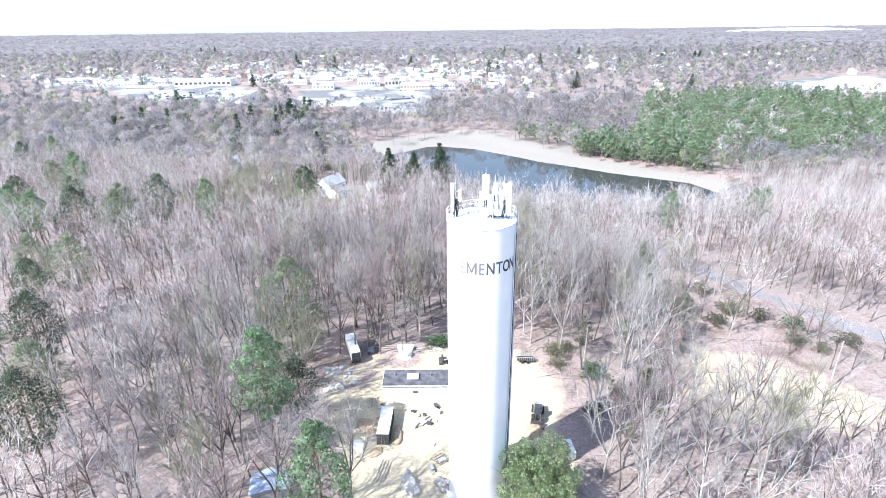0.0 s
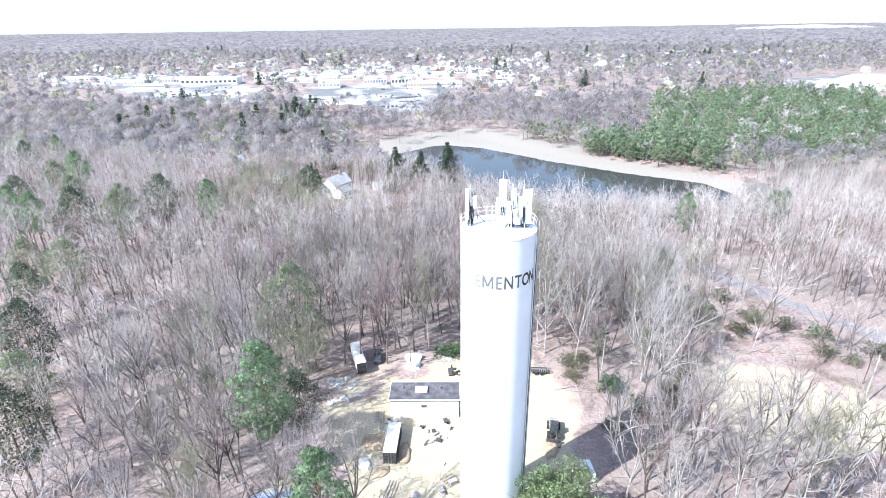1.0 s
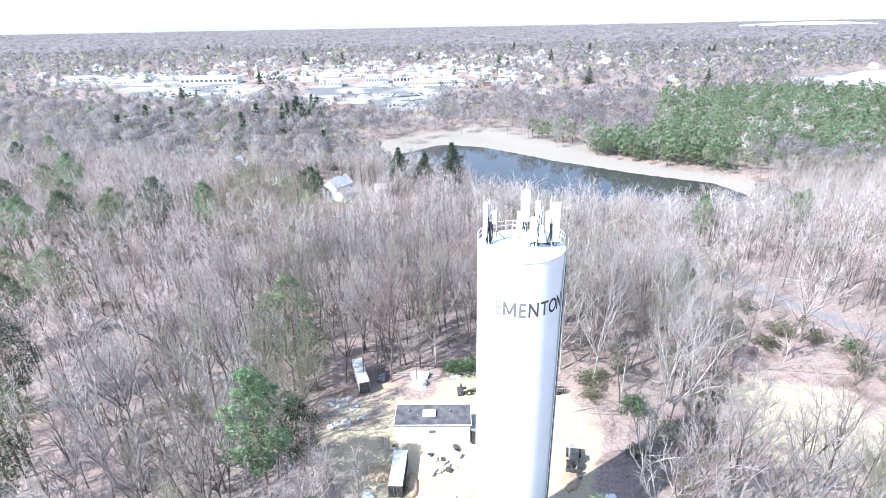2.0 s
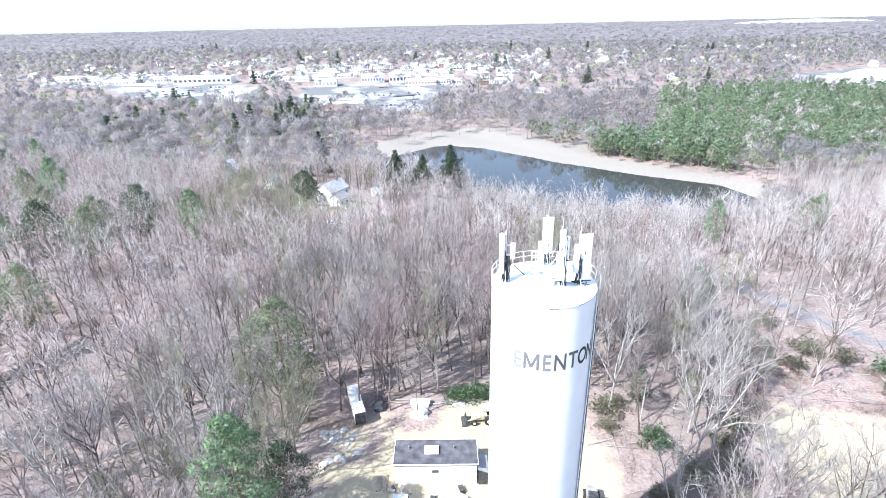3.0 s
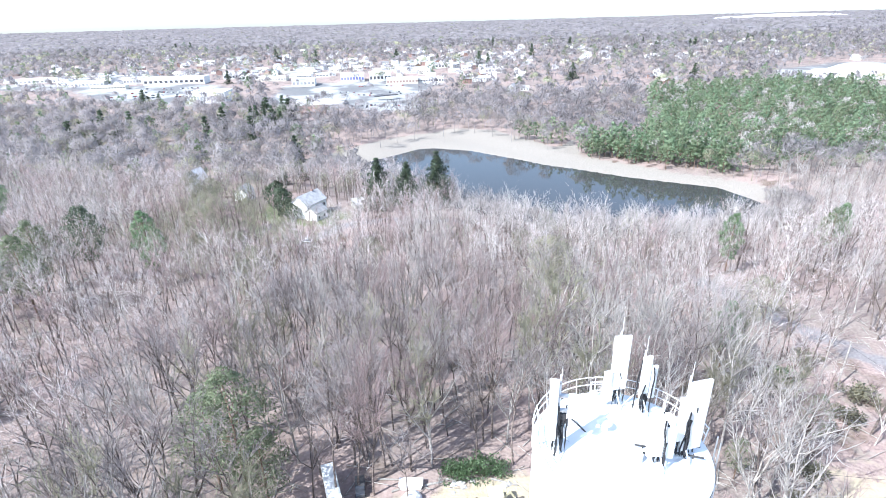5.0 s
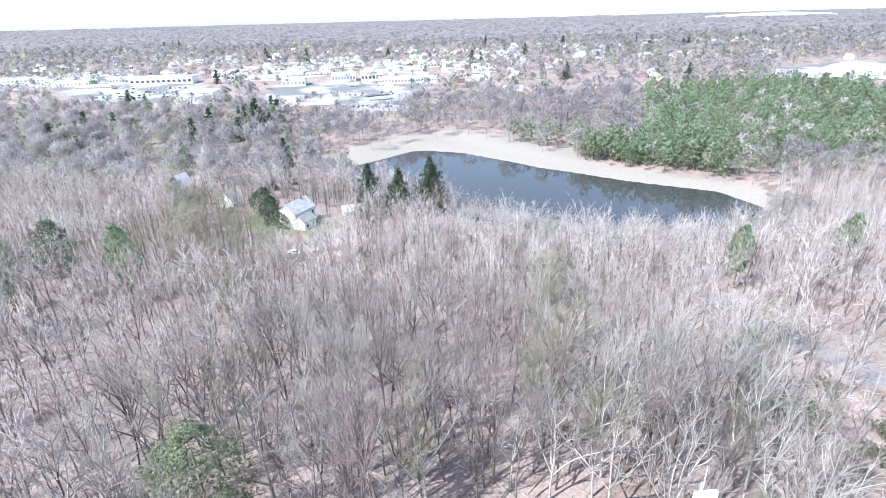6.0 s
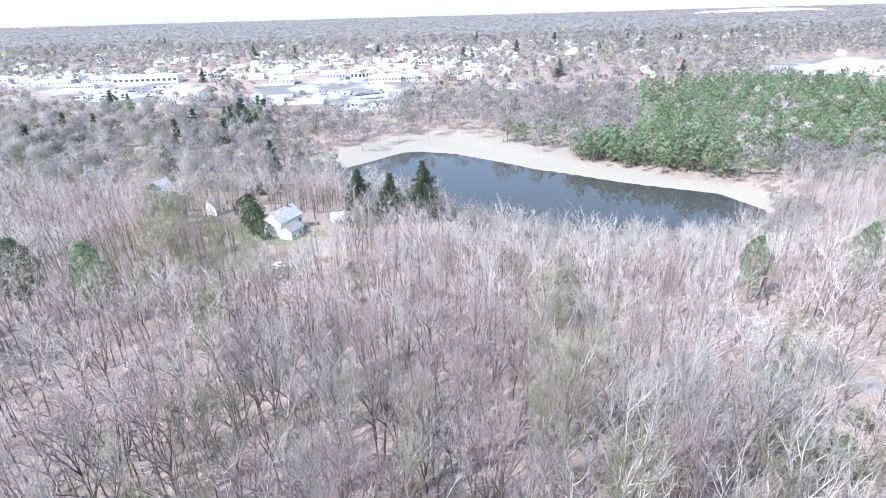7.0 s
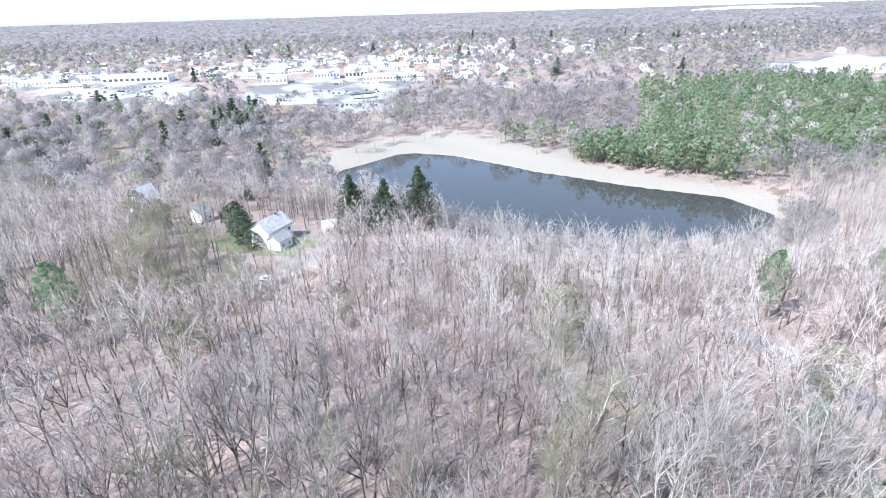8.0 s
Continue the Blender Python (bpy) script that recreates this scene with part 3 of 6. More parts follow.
def scatter_mesh(name, shapes, spots, mat, sizes, seed, tall=0.15):
    """Many plants in one mesh. shapes: corners and faces of each kind; spots: x, y and kind."""
    rng = np.random.default_rng(seed)
    verts, faces, tints, o = [], [], [], 0
    kinds = np.array([k for _, _, k in spots])
    pos = np.array([(x, y) for x, y, _ in spots])
    z = land(pos[:, 0], pos[:, 1])
    for k, (v, f) in enumerate(shapes):
        sel = np.nonzero(kinds == k)[0]
        if not len(sel):
            continue
        a = rng.uniform(0, 2 * np.pi, len(sel))
        s = rng.uniform(*sizes, len(sel))
        c, sn = np.cos(a) * s, np.sin(a) * s
        out = np.empty((len(sel), len(v), 6), np.float32)
        out[:, :, 0] = v[None, :, 0] * c[:, None] - v[None, :, 1] * sn[:, None] + pos[sel, 0][:, None]
        out[:, :, 1] = v[None, :, 0] * sn[:, None] + v[None, :, 1] * c[:, None] + pos[sel, 1][:, None]
        out[:, :, 2] = v[None, :, 2] * (s * rng.uniform(1 - tall, 1 + tall, len(sel)))[:, None] + z[sel][:, None]
        c, sn = c / s, sn / s
        out[:, :, 3] = v[None, :, 3] * c[:, None] - v[None, :, 4] * sn[:, None]
        out[:, :, 4] = v[None, :, 3] * sn[:, None] + v[None, :, 4] * c[:, None]
        out[:, :, 5] = v[None, :, 5]
        verts.append(out.reshape(-1, 6))
        tints.append(np.repeat(rng.uniform(0, 1, (len(sel), 2)), len(v), 0))
        faces.append((f[None] + (np.arange(len(sel)) * len(v))[:, None, None] + o).reshape(-1, 3))
        o += out.shape[0] * out.shape[1]
    me = mesh_from(name, np.concatenate(verts), np.concatenate(faces), mat)
    for key, values in zip(("tint", "hue"), np.concatenate(tints).T):
        me.attributes.new(key, "FLOAT", "POINT").data.foreach_set("value", values.astype(np.float32))
    return me


def jittered(x0, x1, y0, y1, step, rng):
    gx_, gy_ = np.meshgrid(np.arange(x0, x1, step), np.arange(y0, y1, step))
    p = np.stack([gx_.ravel(), gy_.ravel()], 1)
    return p + rng.uniform(-0.48, 0.48, p.shape) * step


PINE_WOOD = [(101, 402), (124, 381), (150, 361), (172, 347), (200, 350), (240, 356), (285, 360), (400, 440), (520, 560), (480, 615), (414, 650), (361, 665), (299, 657),
             (235, 628), (190, 510), (150, 425), (118, 415)]
HOUSE_SPOTS = [(-26, 264, 9), (-12, 262, 9), (2, 266, 9), (-45, 255, 8), (-60, 252, 8), (-40, 262, 7), (-54, 268, 13), (-33, 275, 8), (-132, 330, 11), (-98, 308, 9), (-49.5, 233, 5), (-65, 272, 9), (-44, 226, 8), (-38, 238, 8), (-60, 245, 6), (560, 745, 85)]
TOWER_XY = (8.45, 65.3)
g = random.Random(11)
TOWN_HOUSES = []
CLUSTERS = [(-300, 935, 60, 30, 14), (-190, 1000, 90, 45, 34), (-40, 990, 50, 40, 18), (105, 1070, 60, 60, 22), (80, 800, 40, 40, 7), (400, 1265, 60, 25, 13), (520, 1275, 60, 25, 14), (730, 1280, 70, 25, 12),
            (-640, 1480, 80, 40, 10), (-520, 960, 120, 50, 14), (-330, 1180, 120, 80, 16), (60, 1300, 160, 80, 16), (300, 1020, 60, 50, 6)]
for cx, cy, rx, ry, count in CLUSTERS + [(-150, 1060, 420, 190, 110)]:
    tries = 0
    while count and tries < 900:
        tries += 1
        x, y = g.gauss(cx, rx), g.gauss(cy, ry)
        if not 660 < y < 1750 or abs(x) > 0.8 * y or any(math.hypot(x - q[0], y - q[1]) < 16 for q in TOWN_HOUSES):
            continue
        if min(float(edge_distance(np.array(x), np.array(y), q)) for q in TOWN_LOTS) < 12:
            continue
        TOWN_HOUSES.append((x, y))
        count -= 1


def in_woods(p, gap=2.0):
    """Which points are free for trees."""
    x, y = p[:, 0], p[:, 1]
    ok = np.abs(x) < 0.92 * (y + 4) + 12
    for poly, d in ((YARD, gap), (GRIT, 0), (LOT, gap), (POCKET, 1), (LAKE, 3), (SHORE, -1), (PINE_WOOD, 2), (LAWN, 0)):
        ok &= edge_distance(x, y, poly) > d
    ok &= edge_distance(x, y, ROAD, False) > 5.2
    ok &= edge_distance(x, y, LANE, False) > 5.5
    for poly in TOWN_LOTS:
        ok &= (edge_distance(x, y, poly) > 2) | (np.sin(x * 3.7 + y * 9.1) > 0.985)
    for poly in OPEN_TOWN:
        ok &= (edge_distance(x, y, poly) > 0) | (np.sin(x * 3.7 + y * 9.1) > 0.75)
    for hx, hy, r in HOUSE_SPOTS:
        ok &= np.hypot(x - hx, y - hy) > r
    ok &= np.hypot(x - TOWER_XY[0], y - TOWER_XY[1]) > 8
    ok &= ~((x > -10) & (x < 30) & (y < 68))
    open_brush = edge_distance(x, y, BRUSHLAND) < 0
    ok &= ~open_brush | (np.sin(x * 12.9 + y * 78.2) > 0.1)
    return ok


rng = np.random.default_rng(7)
# single trees that stand out: x, y, height, kind
PINES = [(-27, 72.5, 29, 0), (-13.5, 52, 28, 1), (-31.5, 105.4, 27, 2), (-37, 108, 21, 2), (-27.5, 103, 18, 2), (-106.8, 168.3, 26, 2), (-104.8, 192.2, 26, 3), (-120, 168, 28, 3),
         (-86.4, 191.3, 26, 1), (-167.7, 239.4, 28, 0), (-66, 69, 23, 3), (-72, 80, 22, 2), (-83, 95, 24, 3), (-109, 131, 23, 2), (-101, 119, 21, 3), (-162, 197, 24, 3), (-146, 204, 23, 2), (-222, 280, 25, 3), (-236, 322, 25, 1), (-116, 186, 24, 2), (-150, 178, 26, 1),
         (-138, 172, 25, 0), (-160, 215, 27, 2), (88.5, 188.2, 21, 1), (129.5, 198.3, 20, 0), (122, 192, 19, 2), (58.5, 134.9, 18, 0), (35.4, 104.5, 11, 3), (62, 112, 12, 2),
         (-96, 128, 24, 2), (-24, 80, 17, 3), (64, 140, 12, 1), (46, 106, 9, 2)]
pine_models = [tree_thing("pine", tufted_tree(40 + k, 25, 40, (140, 140, 95, 130)[k], (0.30, 0.30, 0.34, 0.32)[k], (0.19, 0.19, 0.27, 0.27)[k], (0.36, 0.22, 0.3, 0.3)[k], 0.42, 0.35),
                          (bark_pine, (needles, needles, needles_dull, needles_dark)[k]), "green pine with a tufted crown among bare trees", "tree", "pines in the woods") for k in range(4)]
for x, y, hgt, k in PINES:
    place_tree(pine_models[k], planted(x, y, rng.uniform(0, 6.28), hgt / 25))

spruce_models = [tree_thing("spruce", spruce_tree(60 + k, 24, 15, 9, 34, 0.62, 0.35 + 0.03 * k), (bark_pine, needles_dark), "tall dark green spruce with drooping boughs beside the lake house", "tree",
                            "spruces by the lake") for k in range(2)]
for x, y, hgt, k in [(-26, 278, 25, 1), (-12.5, 276, 23.5, 1), (1.2, 280, 27, 1), (-83, 372, 19, 0), (-90, 350, 14, 1)]:
    place_tree(spruce_models[k], planted(x, y, rng.uniform(0, 6.28), hgt / 24))
yew_model = tree_thing("evergreen", tufted_tree(64, 8, 26, 50, 0.42, 0.42, 0.02, 0.4), (bark_pine, needles_dark), "broad dark evergreen beside the lake house", "tree", "evergreens by the lake house")
for x, y, size in ((-67, 268, 1.7), (-61.5, 260.5, 1.0), (-71, 277, 1.5), (-74, 285, 1.7), (-79, 292, 1.4)):
    place_tree(yew_model, planted(x, y, rng.uniform(0, 6.28), size))
puffy_models = [tree_thing("budding_tree", tufted_tree(66 + k, 15, 34, 80, 0.36, 0.32 + 0.05 * k, 0.16, 0.6, 0.48), (bark_pale, buds), "rounded tree in pale yellow-green bud", "tree", "budding trees by the lake house") for k in range(2)]
for x, y, hgt, k in ((-119, 297, 17, 0), (-111, 276, 17, 1), (-104, 284, 15, 0), (-85, 224, 16, 1), (-84.5, 236, 16, 0), (-92, 246, 16, 1), (-55, 223, 13, 0), (-54, 187, 14, 1), (-53.5, 177, 13, 0), (-74, 196, 15, 1),
                     (-21, 195, 13, 0), (31, 178, 17, 1), (35, 181, 14, 0), (78, 154, 13, 1), (-52, 214, 12, 1), (-75, 246, 14, 0), (-66, 206, 13, 0), (28, 207, 11, 1), (-96, 262, 15, 0)):
    place_tree(puffy_models[k], planted(x, y, rng.uniform(0, 6.28), hgt / 15))

leafy_model = tree_thing("leafy_tree", leafy_tree(80, 12, 14, 120, 0.22, 0.42), (bark, young_leaves), "light green tree in young leaf beside the tower", "tree")
place_tree(leafy_model, planted(17.8, 60.5, 0.4, 1.3, 0.92))

shrub_models = []
for k, (mat, word) in enumerate(((needles, "low green evergreen shrub at the sand's edge"), (buds, "yellowish budding shrub at the wood's edge"))):
    g = np.random.default_rng(90 + k)
    stems = joined([tube(np.array([[0, 0, -0.1], [*g.normal(0, 0.5, 2), 1.1]]), [0.05, 0], 4) for _ in range(7)])
    tufts = blades(g, [(*g.normal(0, 0.75, 2), g.uniform(0.4, 1.5)) for _ in range(26)], 0.22, 36, 0.45, 0.8)
    shrub_models.append(tree_thing("shrub", (stems, tufts), (bark, mat), word, "shrub", "shrubs round the yard", ("stem", "foliage")))
for x, y, k, size in ((0.5, 109.5, 0, 1.3), (3.2, 109.2, 0, 1.6), (6.0, 110.0, 0, 1.5), (8.6, 109.4, 0, 1.2), (29.5, 104, 1, 1.8), (31.5, 106, 1, 1.5), (28.5, 100, 1, 1.2), (88, 108, 1, 1.6), (92, 105, 1, 1.3),
                      (40, 88, 1, 1.9), (44, 84, 1, 1.6), (38, 78, 1, 1.5), (47, 90, 1, 1.8), (36, 96, 0, 1.8), (33, 84, 1, 1.4), (73, 118, 1, 1.7), (80, 124, 1, 2.0), (86, 120, 1, 1.6), (92, 116, 0, 1.7), (100, 108, 1, 1.8), (108, 98, 1, 1.6), (78, 136, 1, 1.8), (58, 106, 1, 1.6), (52, 100, 1, 1.7), (48, 96, 1, 1.4), (66, 128, 1, 2.2), (70, 131, 0, 1.6)):
    place_tree(shrub_models[k], planted(x, y, rng.uniform(0, 6.28), size))

# the leafless woods nearest the path, tree by tree
near = jittered(-110, 120, 52, 185, 5.2, rng)
near = near[in_woods(near)]
for x, y, hgt, k in PINES:
    near = near[np.hypot(near[:, 0] - x, near[:, 1] - y) > (5.5 if k == 2 else 4.2)]
near = near[(near[:, 0] < 20) | (rng.uniform(0, 1, len(near)) < np.where((near[:, 1] < 96) & (near[:, 0] < 54), 0.7, 0.95))]
order = np.argsort(np.hypot(near[:, 0] - 2, (near[:, 1] - 95) * 0.9))
near, rest_near = near[order[:290]], near[order[290:]]
KINDS = [dict(limbs=11, branches=9, tw=5, twig=0.036, spread=0.24, low=0.5), dict(limbs=11, branches=9, tw=5, twig=0.036, spread=0.24, low=0.42, fork=3), dict(limbs=10, branches=9, tw=5, twig=0.036, spread=0.28, low=0.36, fork=4),
         dict(limbs=10, branches=9, tw=5, twig=0.036, spread=0.27, low=0.5, fork=2), dict(limbs=11, branches=9, tw=5, twig=0.036, spread=0.25, low=0.4, fork=4)]
near_models = []
for k, spec in enumerate(KINDS):
    shape = bare_tree(100 + k, 20, **spec)
    near_models.append(tree_thing("bare_tree", shape, (bark, twigs_red if k == 4 else twigs), "leafless grey-brown tree with fine twigs", "tree", "leafless woodland trees"))
pale_model = tree_thing("bare_tree", bare_tree(120, 20, 9, 8, 5, 0.31, low=0.26, fork=4, thick=1.2, twig=0.04), (bark_pale, twigs_pale), "leafless tree with pale whitish bark", "tree",
                        "leafless woodland trees")
bud_model = tree_thing("bare_tree", bare_tree(121, 20, 12, 7, 13, 0.24, low=0.25, fork=4, twig=0.06), (bark_pale, buds), "slender tree flushed with yellow-green buds", "tree", "leafless woodland trees")
for x, y in near:
    u = rng.uniform()
    pale = 0.08 + 0.34 * (x > 15)
    model = pale_model if u < pale else bud_model if u > 0.9 else near_models[rng.integers(0, 5)]
    place_tree(model, planted(x, y, rng.uniform(0, 6.28), rng.uniform(0.72, 1.14), rng.uniform(1.05, 1.28)))
for x, y, hgt, model in ((22.6, 134.9, 29, bud_model), (18.9, 136.3, 18, pale_model), (34.8, 129.7, 24, pale_model), (36.8, 128.8, 22, pale_model), (44.8, 132.9, 19, pale_model), (52, 126, 20, pale_model),
                         (-48.8, 149.8, 20, near_models[1]), (-37.1, 146, 25, near_models[0]), (-9.5, 112, 24, near_models[3]), (-16, 112.5, 23, near_models[1]), (47, 118, 19, bud_model), (43, 112, 17, bud_model),
                         (60, 118, 15, bud_model), (74, 112, 13, bud_model)):
    place_tree(model, planted(x, y, rng.uniform(0, 6.28), hgt / 20))
for model in [*pine_models, *spruce_models, yew_model, *puffy_models, *shrub_models, leafy_model, *near_models, pale_model, bud_model]:
    for child in [*model.children, model]:
        bpy.data.objects.remove(child)


def woods(name, label, points, specs, mat, sizes, seed, category="woodland"):
    """A stretch of trees: near ones with trunks and limbs in bark apart from their twigs."""
    near_kind = "branches" in specs[0][1]
    shapes = [bare_tree(s, 20, **spec) if near_kind else (far_tree(s, 20, **spec),) for s, spec in specs]
    r = np.random.default_rng(seed)
    spots = [(x, y, int(r.integers(0, len(shapes)))) for x, y in points]
    if near_kind:
        trunks = scatter_mesh("woodland_trunks", [shape[0] for shape in shapes], spots, bark_pale if mat == twigs_pale else bark, sizes, seed)
        tagged(new("woodland_trunks", trunks), "trunks and limbs of " + label, category, kind="stuff")
    return tagged(new(name, scatter_mesh(name, [shape[-1] for shape in shapes], spots, mat, sizes, seed)), label, category, kind="stuff")


# the woods behind, each stretch one sheet of stems and twigs
middle = jittered(-330, 330, 48, 330, 5.8, rng)
middle = middle[in_woods(middle)]
slope = jittered(-150, 110, 186, 262, 8.5, rng)
middle = np.concatenate([middle, slope[in_woods(slope)]])
taken = edge_distance(middle[:, 0], middle[:, 1], [(-110, 52), (120, 52), (120, 185), (-110, 185)]) < 0
middle = np.concatenate([middle[~taken], rest_near])
keep = np.ones(len(middle), bool)
for x, y, hgt, k in PINES:
    keep &= np.hypot(middle[:, 0] - x, middle[:, 1] - y) > 3.5
middle = middle[keep]
kind = rng.uniform(0, 1, len(middle))
bushy = (middle[:, 0] > 20) & (middle[:, 1] > 180)
MID = [(200 + k, dict(limbs=9, branches=5, tw=3, spread=0.28 + 0.02 * (k % 2), sides=(4, 3, 3), steps=(3, 3, 1), thick=1.1, low=0.33, fork=1 + k % 3, twig=0.062)) for k in range(4)]
green_side = (middle[:, 0] < -40) & (middle[:, 1] > 195) & (middle[:, 0] > -105) & (middle[:, 1] < 300)
bud = (kind < 0.05) | (green_side & (kind < 0.8))
pale = ~bud & (kind > np.where(bushy, 0.8, 0.93))
red = ~bud & ~pale & (kind > 0.74)
shore_side = (middle[:, 0] > 8) & (middle[:, 1] > 218)
woods("bare_woods", "low leafless trees on the slope to the lake", middle[shore_side & (kind < 0.6)], MID[:2], twigs, (0.45, 0.78), 23)
woods("pale_woods", "low pale-barked trees on the slope to the lake", middle[shore_side & (kind >= 0.6)], MID[2:], twigs_pale, (0.45, 0.82), 24)
bud, pale, red = bud & ~shore_side, pale & ~shore_side, red & ~shore_side
fringe = jittered(-30, 190, 226, 312, 4.6, rng)
fringe = fringe[(edge_distance(fringe[:, 0], fringe[:, 1], LAKE) > 1) & (edge_distance(fringe[:, 0], fringe[:, 1], LAKE) < 22)]
fringe = fringe[in_woods(fringe)]
woods("shore_thicket", "low leafless thicket along the near shore", fringe, [(210 + k, dict(twigs_n=170, width=0.34, radius=0.34, length=0.13, limbs=5, face=0.6)) for k in range(3)], twigs_hazed, (0.28, 0.5), 25)
woods("bare_woods", "dense leafless grey-brown woods", middle[~bud & ~pale & ~red & ~shore_side], MID, twigs, (0.62, 1.1), 11)
woods("reddish_woods", "leafless trees with reddish twigs", middle[red], MID[:2], twigs_red, (0.7, 1.05), 12)
woods("pale_woods", "leafless trees with pale bark", middle[pale], MID[:2], twigs_pale, (0.7, 1.0), 13)
woods("budding_woods", "trees flushed with yellow-green buds", middle[bud], MID[:2], buds, (0.6, 0.9), 14)

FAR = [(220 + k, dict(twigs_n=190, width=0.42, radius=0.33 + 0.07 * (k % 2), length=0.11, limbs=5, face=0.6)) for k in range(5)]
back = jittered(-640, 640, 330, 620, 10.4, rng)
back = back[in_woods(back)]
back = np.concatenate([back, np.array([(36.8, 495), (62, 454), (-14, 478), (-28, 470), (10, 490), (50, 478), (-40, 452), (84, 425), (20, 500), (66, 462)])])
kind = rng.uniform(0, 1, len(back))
woods("bare_woods", "leafless grey woods across the lake", back[kind < 0.9], FAR, twigs_hazed, (0.6, 1.2), 15)
woods("budding_woods", "trees flushed with pale green buds", back[kind >= 0.9], FAR[:2], buds, (0.6, 1.05), 16)

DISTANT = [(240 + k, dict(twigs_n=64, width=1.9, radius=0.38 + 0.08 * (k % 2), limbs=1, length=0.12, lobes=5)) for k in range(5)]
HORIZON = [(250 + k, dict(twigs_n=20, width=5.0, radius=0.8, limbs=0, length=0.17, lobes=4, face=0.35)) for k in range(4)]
town = jittered(-1500, 1500, 620, 1500, 15, rng)
town = town[in_woods(town)]
thin = (town[:, 1] > 640) & (town[:, 1] < 1300) & (town[:, 0] > -700) & (town[:, 0] < 300)
town = town[~thin | (rng.uniform(0, 1, len(town)) < 0.7)]
for hx, hy in TOWN_HOUSES:  # gardens
    dx, dy = np.abs(town[:, 0] - hx), town[:, 1] - hy
    town = town[~((np.hypot(dx, dy) < 9) | ((dx < 8) & (dy < 0) & (dy > -22)))]
kind = rng.uniform(0, 1, len(town))
woods("bare_woods", "leafless trees between the houses of the town", town[kind < 0.92], DISTANT, twigs_hazed, (0.5, 1.0), 17)
woods("budding_woods", "pale green trees between the houses of the town", town[kind >= 0.92], DISTANT[:2], buds, (0.55, 1.0), 18)
far = []
y = 1500.0
while y < 4880:
    step = 17 + (y - 1500) * 0.0115
    n = int(2 * 0.95 * y / step)
    far.append(np.stack([np.linspace(-0.95 * y, 0.95 * y, n) + rng.uniform(-step, step, n) * 0.5, y + rng.uniform(-step, step, n) * 0.5], 1))
    y += step * 3.2
far = np.concatenate(far)
kind = rng.uniform(0, 1, len(far))



def soft_noise(x, y, size, seed):
    """Smooth noise between 0 and 1, with bumps about size metres across."""
    table = np.random.default_rng(seed).uniform(0, 1, (256, 256))
    u, v = x / size, y / size
    i, j = np.floor(u).astype(int), np.floor(v).astype(int)
    fu, fv = u - i, v - j
    fu, fv = fu * fu * (3 - 2 * fu), fv * fv * (3 - 2 * fv)
    pick = lambda a, b: table[a % 256, b % 256]
    return (pick(i, j) * (1 - fu) + pick(i + 1, j) * fu) * (1 - fv) + (pick(i, j + 1) * (1 - fu) + pick(i + 1, j + 1) * fu) * fv


# the closed crowns of the woods towards the horizon
reach = np.array(spaced(1480, 4960, 7.0, 1.0052))
slant = np.linspace(-0.96, 0.96, 470)
cy, cs = np.meshgrid(reach, slant, indexing="ij")
cx = cy * cs
crowns = 5.5 * np.sqrt(soft_noise(cx, cy, 13, 1)) + 4.0 * soft_noise(cx, cy, 31, 2) + 7.0 * soft_noise(cx, cy, 140, 3) - 1.0
for bx, by, rx, ry in ((2080, 3350, 480, 150),):
    crowns = crowns * np.clip(np.hypot((cx - bx) / rx, (cy - by) / ry) * 1.6 - 1.0, 0, 1)
crowns = np.where((cy < 1490) | (cy > 4950), -2.0, crowns)
idx = np.arange(cx.size).reshape(cx.shape)
canopy_faces = np.stack([idx[:-1, :-1].ravel(), idx[:-1, 1:].ravel(), idx[1:, 1:].ravel(), idx[1:, :-1].ravel()], 1)
canopy = mesh_from("far_canopy", np.stack([cx.ravel(), cy.ravel(), (land(cx, cy) + crowns).ravel()], 1), canopy_faces, twigs_hazed, True)
for key, size, seed_ in (("tint", 24, 4), ("hue", 60, 5)):
    canopy.attributes.new(key, "FLOAT", "POINT").data.foreach_set("value", soft_noise(cx, cy, size, seed_).ravel().astype(np.float32))
tagged(new("far_canopy", canopy), "closed crowns of the leafless woods towards the horizon", "woodland", kind="stuff")
woods("bare_woods", "leafless woods towards the horizon, haze put into their colour", far[kind < 0.96], HORIZON, twigs_hazed, (0.55, 0.85), 19)
woods("budding_woods", "pale green woods towards the horizon", far[kind >= 0.96], HORIZON[:2], buds, (0.55, 0.8), 20)

behind = jittered(-130, 130, -110, 52, 9, rng)
behind = behind[(np.abs(behind[:, 0]) < 130) & (edge_distance(behind[:, 0], behind[:, 1], YARD) > 2)]
behind = behind[(behind[:, 1] < 44) & ~((np.abs(behind[:, 0] - 8) < 34) & (behind[:, 1] > 20))]
woods("bare_woods", "leafless woods on the near side of the yard", behind, MID, twigs, (0.7, 1.0), 22)

# pine wood beyond the lake, and pines scattered farther off
wood_pts = jittered(100, 650, 310, 700, 8.8, rng)
wood_pts = wood_pts[(edge_distance(wood_pts[:, 0], wood_pts[:, 1], PINE_WOOD) < 0) & (np.abs(wood_pts[:, 0]) < 0.92 * wood_pts[:, 1])]
patch = np.sin(wood_pts[:, 0] * 0.05 + 1.3) * np.sin(wood_pts[:, 1] * 0.045) + 0.5 * np.sin(wood_pts[:, 0] * 0.13 + wood_pts[:, 1] * 0.09)
bare_here = rng.uniform(0, 1, len(wood_pts)) < np.where(patch > 0.7, 0.75, 0.12)
